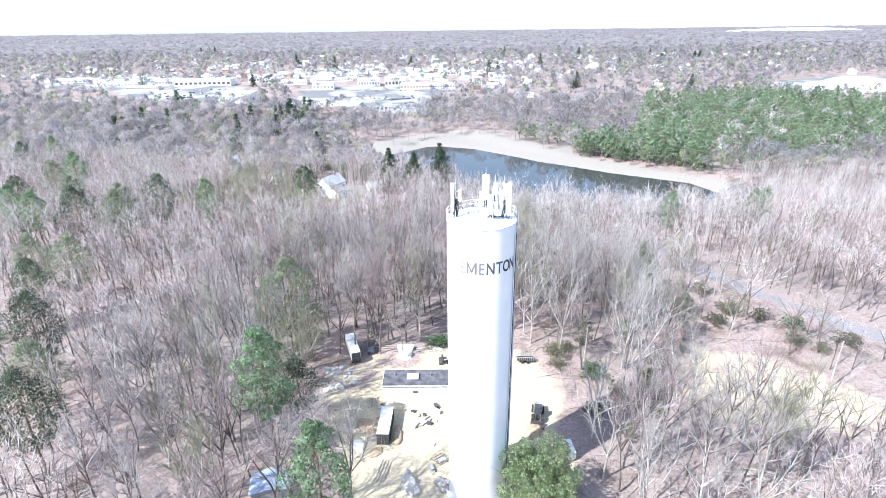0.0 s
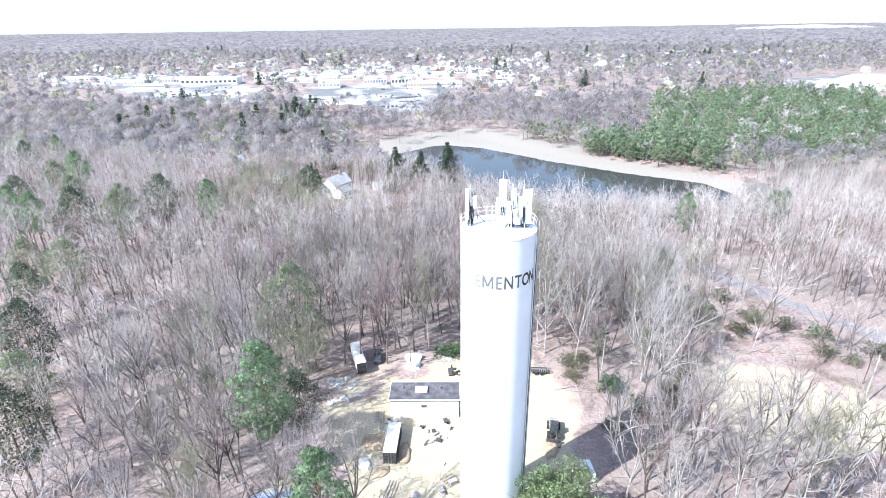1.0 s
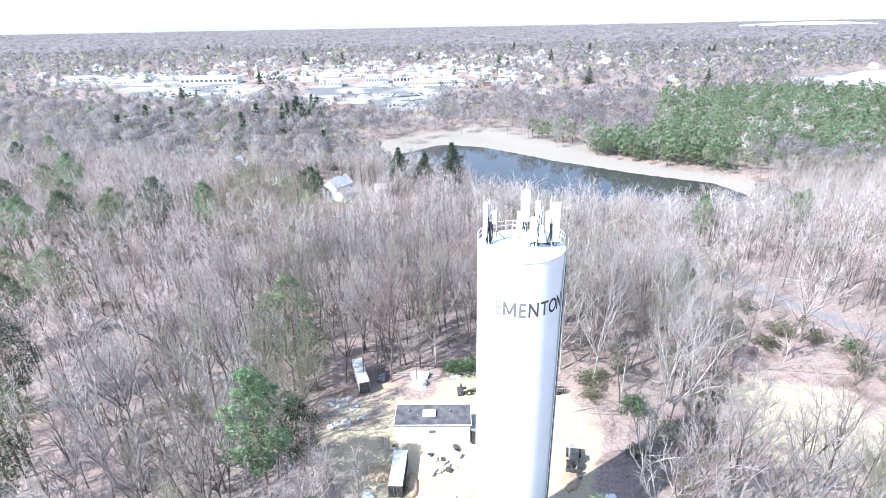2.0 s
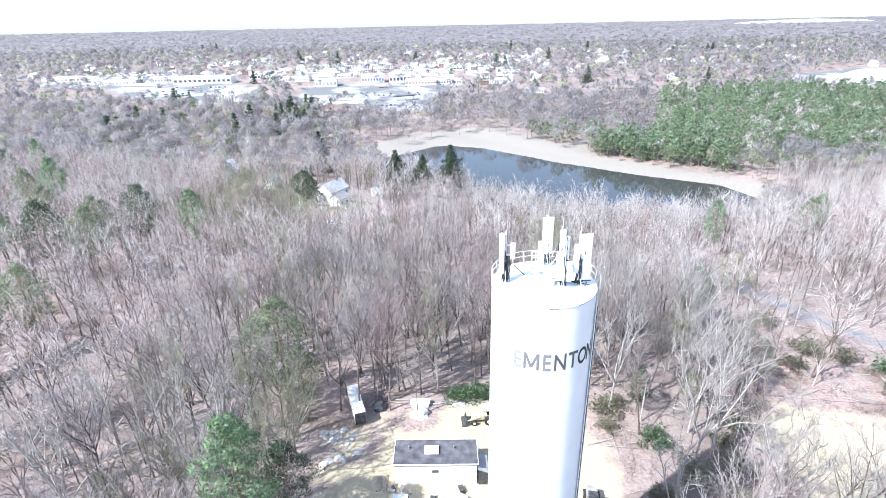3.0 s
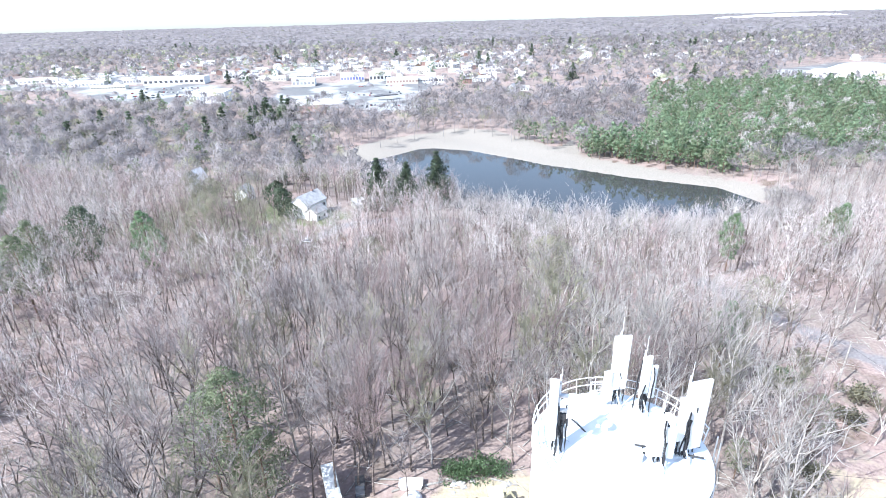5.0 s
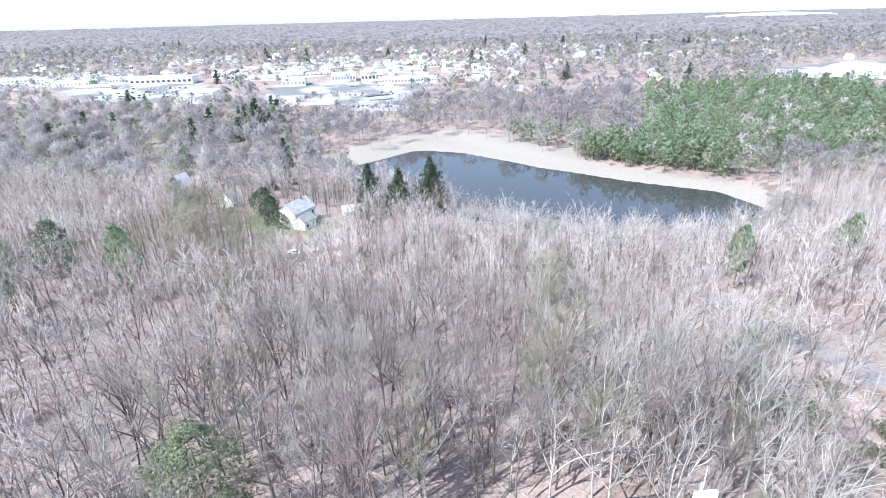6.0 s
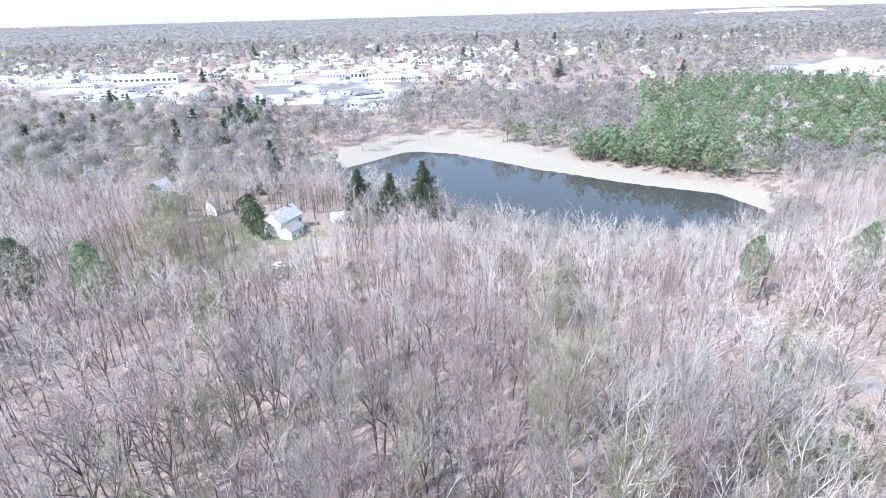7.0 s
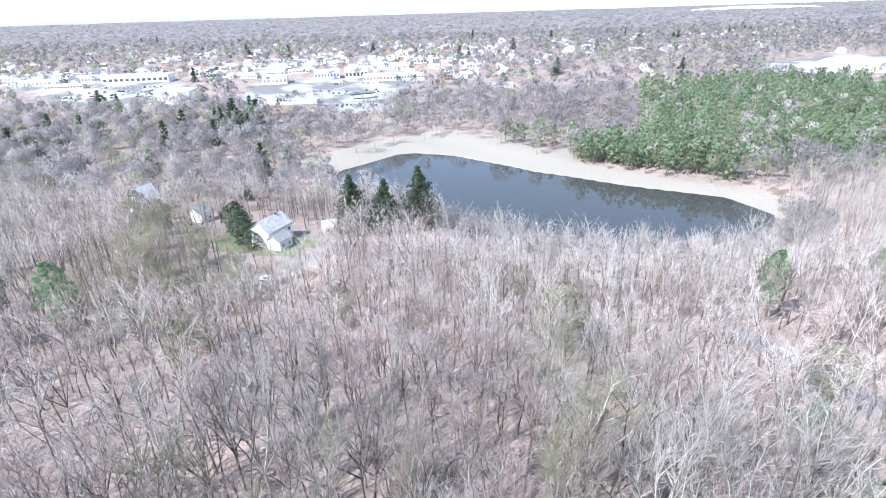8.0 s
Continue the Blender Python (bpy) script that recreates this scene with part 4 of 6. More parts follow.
woods("bare_woods", "leafless pale trees among pines", wood_pts[bare_here], FAR[:2], twigs_pale, (0.6, 0.85), 21)
pine_pts = wood_pts[~bare_here]
small = [tufted_tree(300 + k, 20, 13 + k, 16, 1.15, 0.26 + 0.02 * k, (0.3, 0.22, 0.14, 0.05)[k], 0.45, 0.42) for k in range(4)]
r = np.random.default_rng(5)
strays = np.concatenate([jittered(-420, -120, 330, 560, 38, rng), np.stack([np.linspace(106, 176, 22), np.linspace(412, 352, 22)], 1) + rng.normal(0, 2, (22, 2)), np.stack([np.linspace(112, 186, 22), np.linspace(416, 352, 22)], 1) + rng.normal(0, 2, (22, 2)), jittered(-900, 900, 640, 1500, 66, rng)])
strays = strays[(edge_distance(strays[:, 0], strays[:, 1], LAKE) > 8) & (in_woods(strays, 4) | (np.abs(strays[:, 0] - 145) < 45))]
pine_pts = np.concatenate([pine_pts, strays, np.array([(74, 458), (80, 452), (86, 448), (92, 446), (78, 462), (70, 466), (98, 438), (108, 428), (114, 421), (120, 416), (126, 409), (130, 400), (138, 394), (144, 388), (150, 380), (158, 372), (-83, 420), (-100, 440), (-92, 470), (-105, 465), (-112, 480), (-88, 452)])])
spots = [(x, y, int(r.integers(0, 4))) for x, y in pine_pts]
for name, which, mat, label in (("pine_trunks", 0, bark_pine, "trunks and boughs of the pine wood"), ("pine_wood", 1, needles_hazed, "green pine wood beyond the lake")):
    tagged(new(name, scatter_mesh(name, [s[which] for s in small], spots, mat, (0.6, 1.12), 31, 0.2)), label, "woodland", kind="stuff")

grove = [(x + r.normal(0, 9), y + r.normal(0, 14), int(r.integers(0, 2))) for x, y in ((-152, 498), (-146, 515), (-138, 525), (-139, 555), (-150, 585), (-158, 540)) for _ in range(4)]
grove += [(x + r.normal(0, 8), y + r.normal(0, 8), int(r.integers(0, 2))) for x, y in ((-256, 500), (-248, 530), (-228, 540), (-290, 470), (-330, 480)) for _ in range(2)]
dark = [tufted_tree(330 + k, 18, 14, 12, 1.2, 0.21 + 0.05 * k, 0.08, 0.35) for k in range(2)]
tagged(new("spruce_grove", scatter_mesh("spruce_grove", [joined(list(d)) for d in dark], grove, needles_dull, (0.6, 1.0), 37)), "dull green evergreen grove among the bare trees", "woodland", kind="stuff")

EVERGREENS = [(-331, 529), (-314, 525), (-298, 524), (-289, 523), (-276, 521), (-262, 520), (-303, 643), (-174, 505), (-154, 498), (-177, 475), (-252, 444), (-246, 459), (-286, 472), (-94, 405), (-153, 553), (-138, 531),
              (-150, 523), (-133, 550), (-160, 538), (-143, 562), (-146, 540), (-128, 540), (-156, 560), (-140, 520), (-166, 548), (-300, 650), (-310, 640), (-88, 398), (-203, 1060), (-307, 1182), (-643, 1500), (-601, 1497), (-60, 1052), (94, 933), (82, 947), (179, 1343), (149, 1361), (482, 1301),
              (455, 1158), (467, 1147), (461, 1170), (539, 1272), (527, 1143), (519, 1150), (719, 1299), (740, 1279), (728, 1290), (186, 772), (194, 780), (338, 1061), (331, 734), (315, 1293), (188, 1052), (17, 1017), (-282, 829)]
firs = [spruce_tree(340 + k, 20, 9, 7, 6, 1.5, 0.28 + 0.1 * k) for k in range(2)]
spots = [(x + r.normal(0, 2), y, int(r.integers(0, 2))) for x, y in EVERGREENS]
tagged(new("dark_evergreens", scatter_mesh("dark_evergreens", [joined(list(d)) for d in firs], spots, needles_dark, (0.8, 1.3), 39)), "dark evergreens scattered through the woods and the town", "woodland", kind="stuff")

# brush and fallen wood on the forest floor
brush_shape = []
for k in range(3):
    g = np.random.default_rng(400 + k)
    pieces = []
    for q in range(12):
        d = g.normal(0, 0.6, 3) + np.array([0, 0, 1.0])
        s = np.array([*g.normal(0, 0.4, 2), -0.05])
        pieces.append(tube(np.array([s, s + d / np.linalg.norm(d) * g.uniform(0.8, 2.4)]), [0.03, 0], 3))
    brush_shape.append(joined(pieces))
pts = jittered(-150, 150, 52, 240, 4.6, rng)
pts = pts[in_woods(pts, 0.0)]
extra = jittered(30, 145, 62, 160, 2.4, rng)
extra = extra[((edge_distance(extra[:, 0], extra[:, 1], BRUSHLAND) < 4) | (extra[:, 0] < 56)) & (edge_distance(extra[:, 0], extra[:, 1], YARD) > 1) & (edge_distance(extra[:, 0], extra[:, 1], ROAD, False) > 6) & (edge_distance(extra[:, 0], extra[:, 1], LOT) > -2 - 9 * (np.sin(extra[:, 0] * 5.1 + extra[:, 1] * 7.3) > 0.5))]
pts = np.concatenate([pts, extra])
spots = [(x, y, int(r.integers(0, 3))) for x, y in pts]
tagged(new("brush", scatter_mesh("brush", brush_shape, spots, twigs_red, (0.6, 1.5), 33)), "low leafless brush on the woodland floor", "brush", kind="stuff")
log_shape = []
for k in range(3):
    g = np.random.default_rng(420 + k)
    pieces = []
    for q in range(6):
        a = g.uniform(0, 6.28)
        s = np.array([*g.normal(0, 1.5, 2), 0.12])
        e = s + np.array([np.cos(a), np.sin(a), 0.04]) * g.uniform(2.5, 8)
        pieces.append(tube(np.array([s, (s + e) / 2 + g.normal(0, 0.12, 3) * [1, 1, 0], e]), [0.11, 0.08, 0.02], 4))
    log_shape.append(joined(pieces))
pts = jittered(-110, 110, 56, 200, 8, rng)
pts = pts[in_woods(pts, 1.0)]
spots = [(x, y, int(r.integers(0, 3))) for x, y in pts]
tagged(new("fallen_wood", scatter_mesh("fallen_wood", log_shape, spots, bark_pale, (0.6, 1.2), 35)), "fallen trunks and branches on the woodland floor", "fallen wood", kind="stuff")


# ---- water tower ----
def cylinder_wall(bm, r, z0, z1, sides, rows):
    rings = [[bm.verts.new((r * math.sin(2 * math.pi * k / sides), -r * math.cos(2 * math.pi * k / sides), z)) for k in range(sides)] for z in np.linspace(z0, z1, rows + 1)]
    for a, b in zip(rings, rings[1:]):
        for k in range(sides):
            bm.faces.new((a[k], a[(k + 1) % sides], b[(k + 1) % sides], b[k]))
    return rings


TOWER_R, TOWER_TOP = 4.6, 48.2
tower = thing("water_tower", pose(*TOWER_XY, 0), "tall white steel standpipe water tower with painted lettering", "water tower")
bm = bmesh.new()
cylinder_wall(bm, TOWER_R, -0.3, TOWER_TOP, 96, 20)
part("tank_wall", bm, white_paint, tower, smooth=True)
for k in range(1, 20):
    bm = bmesh.new()
    z = k * TOWER_TOP / 20
    a, b = cylinder_wall(bm, TOWER_R + 0.008, z - 0.03, z + 0.03, 96, 1)
    part("weld_seam", bm, white_paint, tower, smooth=True)
bm = bmesh.new()
rings = []
for rr, z in ((TOWER_R + 0.02, TOWER_TOP - 0.12), (TOWER_R + 0.06, TOWER_TOP - 0.05), (TOWER_R, TOWER_TOP + 0.02), (TOWER_R * 0.85, TOWER_TOP + 0.16), (TOWER_R * 0.5, TOWER_TOP + 0.36), (0.3, TOWER_TOP + 0.45)):
    rings.append([bm.verts.new((rr * math.sin(2 * math.pi * k / 96), -rr * math.cos(2 * math.pi * k / 96), z)) for k in range(96)])
for a, b in zip(rings, rings[1:]):
    for k in range(96):
        bm.faces.new((a[k], a[(k + 1) % 96], b[(k + 1) % 96], b[k]))
bm.faces.new(rings[-1])
part("roof", bm, white_paint, tower, smooth=True)


for a0, a1 in ((28, 50), (56, 66), (-4, 6)):
    bm = bmesh.new()
    for k in range(6):
        p, q = (radians(a0 + (a1 - a0) * (k + j) / 6) for j in (0, 1))
        rod(bm, ((TOWER_R + 0.065) * math.sin(p), -(TOWER_R + 0.065) * math.cos(p), TOWER_TOP - 0.06), ((TOWER_R + 0.065) * math.sin(q), -(TOWER_R + 0.065) * math.cos(q), TOWER_TOP - 0.06), 0.022, 5)
    part("rim_seam", bm, dark_steel, tower, "dark rusty seam")


def roof_z(x, y):
    return float(np.interp(math.hypot(x, y), [0.3, TOWER_R * 0.5, TOWER_R * 0.85, TOWER_R], [TOWER_TOP + 0.45, TOWER_TOP + 0.36, TOWER_TOP + 0.16, TOWER_TOP + 0.02]))


# lettering, each letter bent round the wall; sun glare on the sunny side is painted in as paler tones
paints = [material("letter_paint", [(v, v, v * 1.06), (v * 1.25, v * 1.25, v * 1.3)], 3.0, 0.6) for v in (0.035, 0.09, 0.14, 0.17, 0.23, 0.33)]
for char, deg, shade in (("C", -66.5, 5), ("L", -50.5, 5), ("E", -34.7, 4), ("M", -19, 2), ("E", -2.8, 3), ("N", 12, 1), ("T", 27.5, 1), ("O", 42, 0), ("N", 57, 0)):
    curve = bpy.data.curves.new("letter", "FONT")
    curve.body, curve.size, curve.extrude, curve.align_x = char, 2.45, 0.004, "CENTER"
    curve.resolution_u, curve.offset = 3, 0.04
    tmp = new("letter", curve)
    bpy.context.view_layer.update()
    me = bpy.data.meshes.new_from_object(tmp.evaluated_get(bpy.context.evaluated_depsgraph_get()))
    bpy.data.objects.remove(tmp)
    bm = bmesh.new()
    if char == "M":
        outline = [(-1.1, 0), (-0.72, 0), (-0.72, 1.15), (-0.2, 0.25), (0.2, 0.25), (0.72, 1.15), (0.72, 0), (1.1, 0), (1.1, 1.75), (0.72, 1.75), (0, 0.65), (-0.72, 1.75), (-1.1, 1.75)]
        bm.faces.new([bm.verts.new((x, y, 0.004)) for x, y in outline])
        bm.normal_update()
        bmesh.ops.triangulate(bm, faces=bm.faces)
    else:
        bm.from_mesh(me)
    for k in range(-5, 6):
        bmesh.ops.bisect_plane(bm, geom=[*bm.verts, *bm.edges, *bm.faces], plane_co=(k * 0.2, 0, 0), plane_no=(1, 0, 0))
    for v in bm.verts:
        v.co.x *= 0.66 if char != "M" else 0.62
        ang, rad = radians(deg) + v.co.x / TOWER_R, TOWER_R + 0.02 + v.co.z
        v.co = Vector((rad * math.sin(ang), -rad * math.cos(ang), 42.05 + v.co.y * 0.95))
    part("letter", bm, paints[shade], tower, "dark painted letter, greyer where sun glare is painted in" if shade < 4 else "letter painted pale to stand for sun glare")

# guard rail round the roof
for k in range(24):
    a = 2 * math.pi * k / 24
    bm = bmesh.new()
    x, y = (TOWER_R - 0.08) * math.sin(a), -(TOWER_R - 0.08) * math.cos(a)
    rod(bm, (x, y, TOWER_TOP), (x * 1.03, y * 1.03, TOWER_TOP + 1.15), 0.035, 6)
    if abs(a - math.pi * 0.2) > 0.9 and abs(a - math.pi * 1.85) > 0.75:
        part("rail_post", bm, steel_white, tower)
    else:
        bm.free()
for z in (0.6, 1.13):
    bm = bmesh.new()
    for k in range(96):
        a, b = 2 * math.pi * k / 96, 2 * math.pi * (k + 1) / 96
        if abs(a - math.pi * 0.2) > 0.9 and abs(a - math.pi * 1.85) > 0.75:
            r = TOWER_R + 0.02
            rod(bm, (r * math.sin(a), -r * math.cos(a), TOWER_TOP + z), (r * math.sin(b), -r * math.cos(b), TOWER_TOP + z), 0.03, 6)
    part("guard_rail", bm, steel_white, tower)

# ladder, cable run and conduits down the shaded side
bm = bmesh.new()
for s in (-0.22, 0.22):
    a = radians(80) + s / TOWER_R
    x, y = (TOWER_R + 0.28) * math.sin(a), -(TOWER_R + 0.28) * math.cos(a)
    rod(bm, (x, y, 0), (x, y, TOWER_TOP + 1.1), 0.04, 6)
ladder = part("ladder", bm, galvanised, tower, "grey steel ladder")
bm = bmesh.new()
a1, a2 = radians(80) - 0.22 / TOWER_R, radians(80) + 0.22 / TOWER_R
for k in range(150):
    z = 0.4 + k * 0.32
    rod(bm, ((TOWER_R + 0.28) * math.sin(a1), -(TOWER_R + 0.28) * math.cos(a1), z), ((TOWER_R + 0.28) * math.sin(a2), -(TOWER_R + 0.28) * math.cos(a2), z), 0.018, 4)
part("rungs", bm, galvanised, ladder)
for deg, r, mat, top in ((70, 0.09, cable_black, 46.6), (73, 0.07, galvanised, 47.5), (66.5, 0.05, steel_white, 47.5), (86, 0.10, galvanised, 46.8)):
    bm = bmesh.new()
    a = radians(deg)
    x, y = (TOWER_R + 0.16) * math.sin(a), -(TOWER_R + 0.16) * math.cos(a)
    rod(bm, (x, y, 0), (x, y, top), r, 8)
    part("conduit", bm, mat, tower, "black cable run" if mat is cable_black else "")
for k in range(12):
    z = 3.5 + k * 3.8
    bm = bmesh.new()
    a = radians(75)
    rot = Matrix.Rotation(a, 4, "Z")
    vs = box(bm, -1.1, -0.02, z, 1.1, 0.02, z + 0.12)
    bmesh.ops.transform(bm, matrix=rot @ Matrix.Translation((0, -TOWER_R - 0.2, 0)), verts=bm.verts)
    part("bracket", bm, galvanised, tower)
bm = bmesh.new()
rod(bm, (0.3, -1.2, roof_z(0.3, 1.2) - 0.1), (0.3, -1.2, roof_z(0.3, 1.2) + 0.4), 0.42, 20)
part("hatch", bm, white_paint, tower)
bm = bmesh.new()
rod(bm, (-0.6, 0.9, roof_z(0.6, 0.9) - 0.1), (-0.6, 0.9, roof_z(0.6, 0.9) + 0.6), 0.22, 16)
rod(bm, (-0.6, 0.9, roof_z(0.6, 0.9) + 0.55), (-0.6, 0.9, roof_z(0.6, 0.9) + 0.75), 0.4, 16, 0.1)
part("vent", bm, white_paint, tower)
bm = bmesh.new()
cylinder_wall(bm, TOWER_R + 0.5, -0.4, 0.35, 64, 1)
bm.faces.new([v for v in bm.verts if v.co.z > 0.3])
part("footing", bm, concrete, tower)


def antenna(x, y, turn, panels, whip=1.2, mast=4.6, label="white panel antennas on a pipe mast with black cables"):
    """Panel antennas on a mast on the tower's roof. panels: x, bottom, top, width."""
    z0 = roof_z(x - TOWER_XY[0], y - TOWER_XY[1]) - 0.03
    ob = thing("cell_antenna", pose(x, y, z0, 0, 0, turn), label, "antenna", "antennas on the tower roof")
    bm = bmesh.new()
    rod(bm, (0, 0, 0), (0, 0, mast), 0.06, 10)
    part("mast", bm, steel_white, ob)
    bm = bmesh.new()
    box(bm, -0.3, -0.3, 0, 0.3, 0.3, 0.05, 0.01)
    part("base_plate", bm, steel_white, ob)
    bm = bmesh.new()
    for k in range(3):
        a = k * 2.1 + 0.6
        rod(bm, (0, 0, 1.5), (1.0 * math.cos(a), 1.0 * math.sin(a), 0.02 - 0.05), 0.035, 6)
    part("strut", bm, steel_white, ob)
    for px, b, t, w in panels:
        bm = bmesh.new()
        box(bm, px - w / 2, -0.38, b, px + w / 2, -0.20, t, 0.05)
        p = part("panel", bm, radome, ob, "white radome")
        for z in (b + 0.3, t - 0.3):
            bm = bmesh.new()
            box(bm, min(px, 0) - 0.05, -0.2, z - 0.05, max(px, 0) + 0.05, 0.05, z + 0.05)
            part("bracket", bm, galvanised, p)
    bm = bmesh.new()
    rod(bm, (0.05, 0.0, mast), (0.05, 0.0, mast + whip), 0.025, 6, 0.012)
    part("whip", bm, steel_white, ob)
    g = random.Random(int(x * 100))
    for k in range(14):
        way = [Vector((g.uniform(-0.15, 0.45), g.uniform(-0.5, 0.1), g.uniform(1.5, 3.6)))]
        while way[-1].z > 0.15:
            to = way[-1] + Vector((g.uniform(-0.09, 0.09), g.uniform(-0.07, 0.07), -g.uniform(0.3, 0.55)))
            to.z = max(to.z, 0.05)
            way.append(to)
        cable = new("cable", mesh_from("cable", *tube(way, [0.042] * len(way), 5), cable_black))
        cable.parent = ob
        tagged(cable, "loose black cable")
    for k in range(2):
        bm = bmesh.new()
        box(bm, 0.06, -0.12, 1.0 + k * 0.85, 0.40, 0.22, 1.6 + k * 0.85, 0.03)
        part("radio_unit", bm, dark_steel if k else galvanised, ob)
    return ob


antenna(4.98, 65.2, -8, [(-0.32, 0.9, 4.75, 0.46), (0.62, 2.4, 3.9, 0.42)], 0.5, 4.8)
antenna(9.15, 68.6, 4, [(0.0, 1.3, 4.9, 0.98), (-0.55, 0.5, 2.6, 0.6)], 0.9, 5.0)
antenna(10.4, 68.0, 10, [(0.0, 1.4, 3.9, 0.55), (0.5, 1.0, 3.2, 0.36)], 0.9, 4.1)
antenna(11.15, 64.5, 12, [(0.45, 0.5, 4.75, 1.15), (-0.35, 1.2, 3.9, 0.45)], 0.8, 4.9)
antenna(9.75, 63.9, -4, [(-0.25, 0.7, 3.4, 0.8), (0.45, 0.6, 2.5, 0.5)], 0.3, 3.9)
ob = thing("mounting_frame", pose(TOWER_XY[0], TOWER_XY[1], TOWER_TOP), "dark pipe frame lying on the tower roof", "pipe frame")
for a, b, r in (((0.0, -1.1, 0.6), (4.0, -0.6, 0.45), 0.05), ((0.6, -0.4, 0.6), (3.9, -1.3, 0.35), 0.05), ((1.4, -1.5, 0.5), (1.6, 0.2, 0.55), 0.04), ((2.9, -1.3, 0.4), (3.1, 0.0, 0.45), 0.04)):
    bm = bmesh.new()
    rod(bm, a, b, r, 8)
    part("pipe", bm, dark_steel, ob)
for x, y in ((0.3, -1.05), (3.6, -0.65), (3.4, -1.15), (1.0, -0.5)):
    bm = bmesh.new()
    rod(bm, (x, y, roof_z(x, y) - TOWER_TOP - 0.02), (x, y, 0.5), 0.04, 6)
    part("leg", bm, dark_steel, ob)
ob = thing("cable_arm", pose(TOWER_XY[0] - 1.6, TOWER_XY[1] + 0.9, roof_z(1.6, 0.9) - 0.02), "thin dark pipe arm bent over the tower roof", "pipe arm")
bm = bmesh.new()
rod(bm, (0, 0, 0), (-0.9, 0.5, 0.75), 0.05, 8)
rod(bm, (-0.9, 0.5, 0.75), (-0.9, 0.5, 0.0), 0.04, 8)
part("pipe", bm, dark_steel, ob)
ob = thing("gate_frame", pose(TOWER_XY[0] + 0.2, TOWER_XY[1] + 3.9, TOWER_TOP + 0.02), "white square rail frame on the tower roof", "rail frame")
for x in (-0.7, 0.0, 0.7):
    bm = bmesh.new()
    box(bm, x - 0.04, -0.04, -0.05, x + 0.04, 0.04, 1.3, 0.01)
    part("post", bm, steel_white, ob)
for z in (0.65, 1.26):
    bm = bmesh.new()
    box(bm, -0.74, -0.035, z, 0.74, 0.035, z + 0.07, 0.01)
    part("rail", bm, steel_white, ob)


# ---- the yard ----
def pump_house():
    ob = thing("pump_house", pose(-2.7, 90.4, 0), "white block pump house with a flat dark roof", "building")
    bm = bmesh.new()
    box(bm, -6.7, -2.6, -0.3, 6.7, 2.6, 4.1)
    wall = part("wall", bm, wall_white, ob)
    bm = bmesh.new()
    box(bm, -6.9, -2.8, 4.1, 6.9, 2.8, 4.38, 0.04)
    roof = part("roof", bm, roof_dark, ob, "dark felt roof with pale patches")
    bm = bmesh.new()
    for x0, y0, x1, y1 in ((-6.95, -2.85, 6.95, -2.75), (-6.95, 2.75, 6.95, 2.85), (-6.95, -2.75, -6.85, 2.75), (6.85, -2.75, 6.95, 2.75)):
        box(bm, x0, y0, 4.22, x1, y1, 4.46, 0.01)
    part("roof_edge", bm, wall_white, roof)
    bm = bmesh.new()
    box(bm, -1.9, -0.6, 4.36, 0.5, 1.1, 4.75, 0.05)
    part("skylight", bm, roof_white, roof, "white roof hatch")
    bm = bmesh.new()
    box(bm, -0.7, -2.66, 2.5, 0.5, -2.58, 3.1, 0.02)
    vent = part("vent", bm, galvanised, wall)
    for k in range(3):
        bm = bmesh.new()
        box(bm, -0.6, -2.7, 2.58 + k * 0.17, 0.4, -2.655, 2.66 + k * 0.17)
        part("slat", bm, dark_steel, wall)
    bm = bmesh.new()
    box(bm, 4.2, -2.66, 0, 5.2, -2.58, 2.1, 0.02)
    part("door", bm, steel_white, wall)
    for x in (-4.5, 3.0):
        bm = bmesh.new()
        rod(bm, (x, 0.8, 4.3), (x, 0.8, 4.9), 0.12, 10)
        part("roof_vent", bm, galvanised, roof)


pump_house()
ob = thing("lean_to_shed", pose(5.0, 89.6, 0), "narrow dark metal shed beside the pump house", "shed")
bm = bmesh.new()
prism(bm, [(-0.75, -0.2), (0.75, -0.2), (0.75, 2.6), (-0.75, 3.2)], -2.0, 1.6)
part("body", bm, dark_steel, ob)
bm = bmesh.new()
prism(bm, [(-0.85, 3.24), (0.85, 2.56), (0.85, 2.66), (-0.85, 3.34)], -2.1, 1.7)
part("roof", bm, roof_grey, ob)


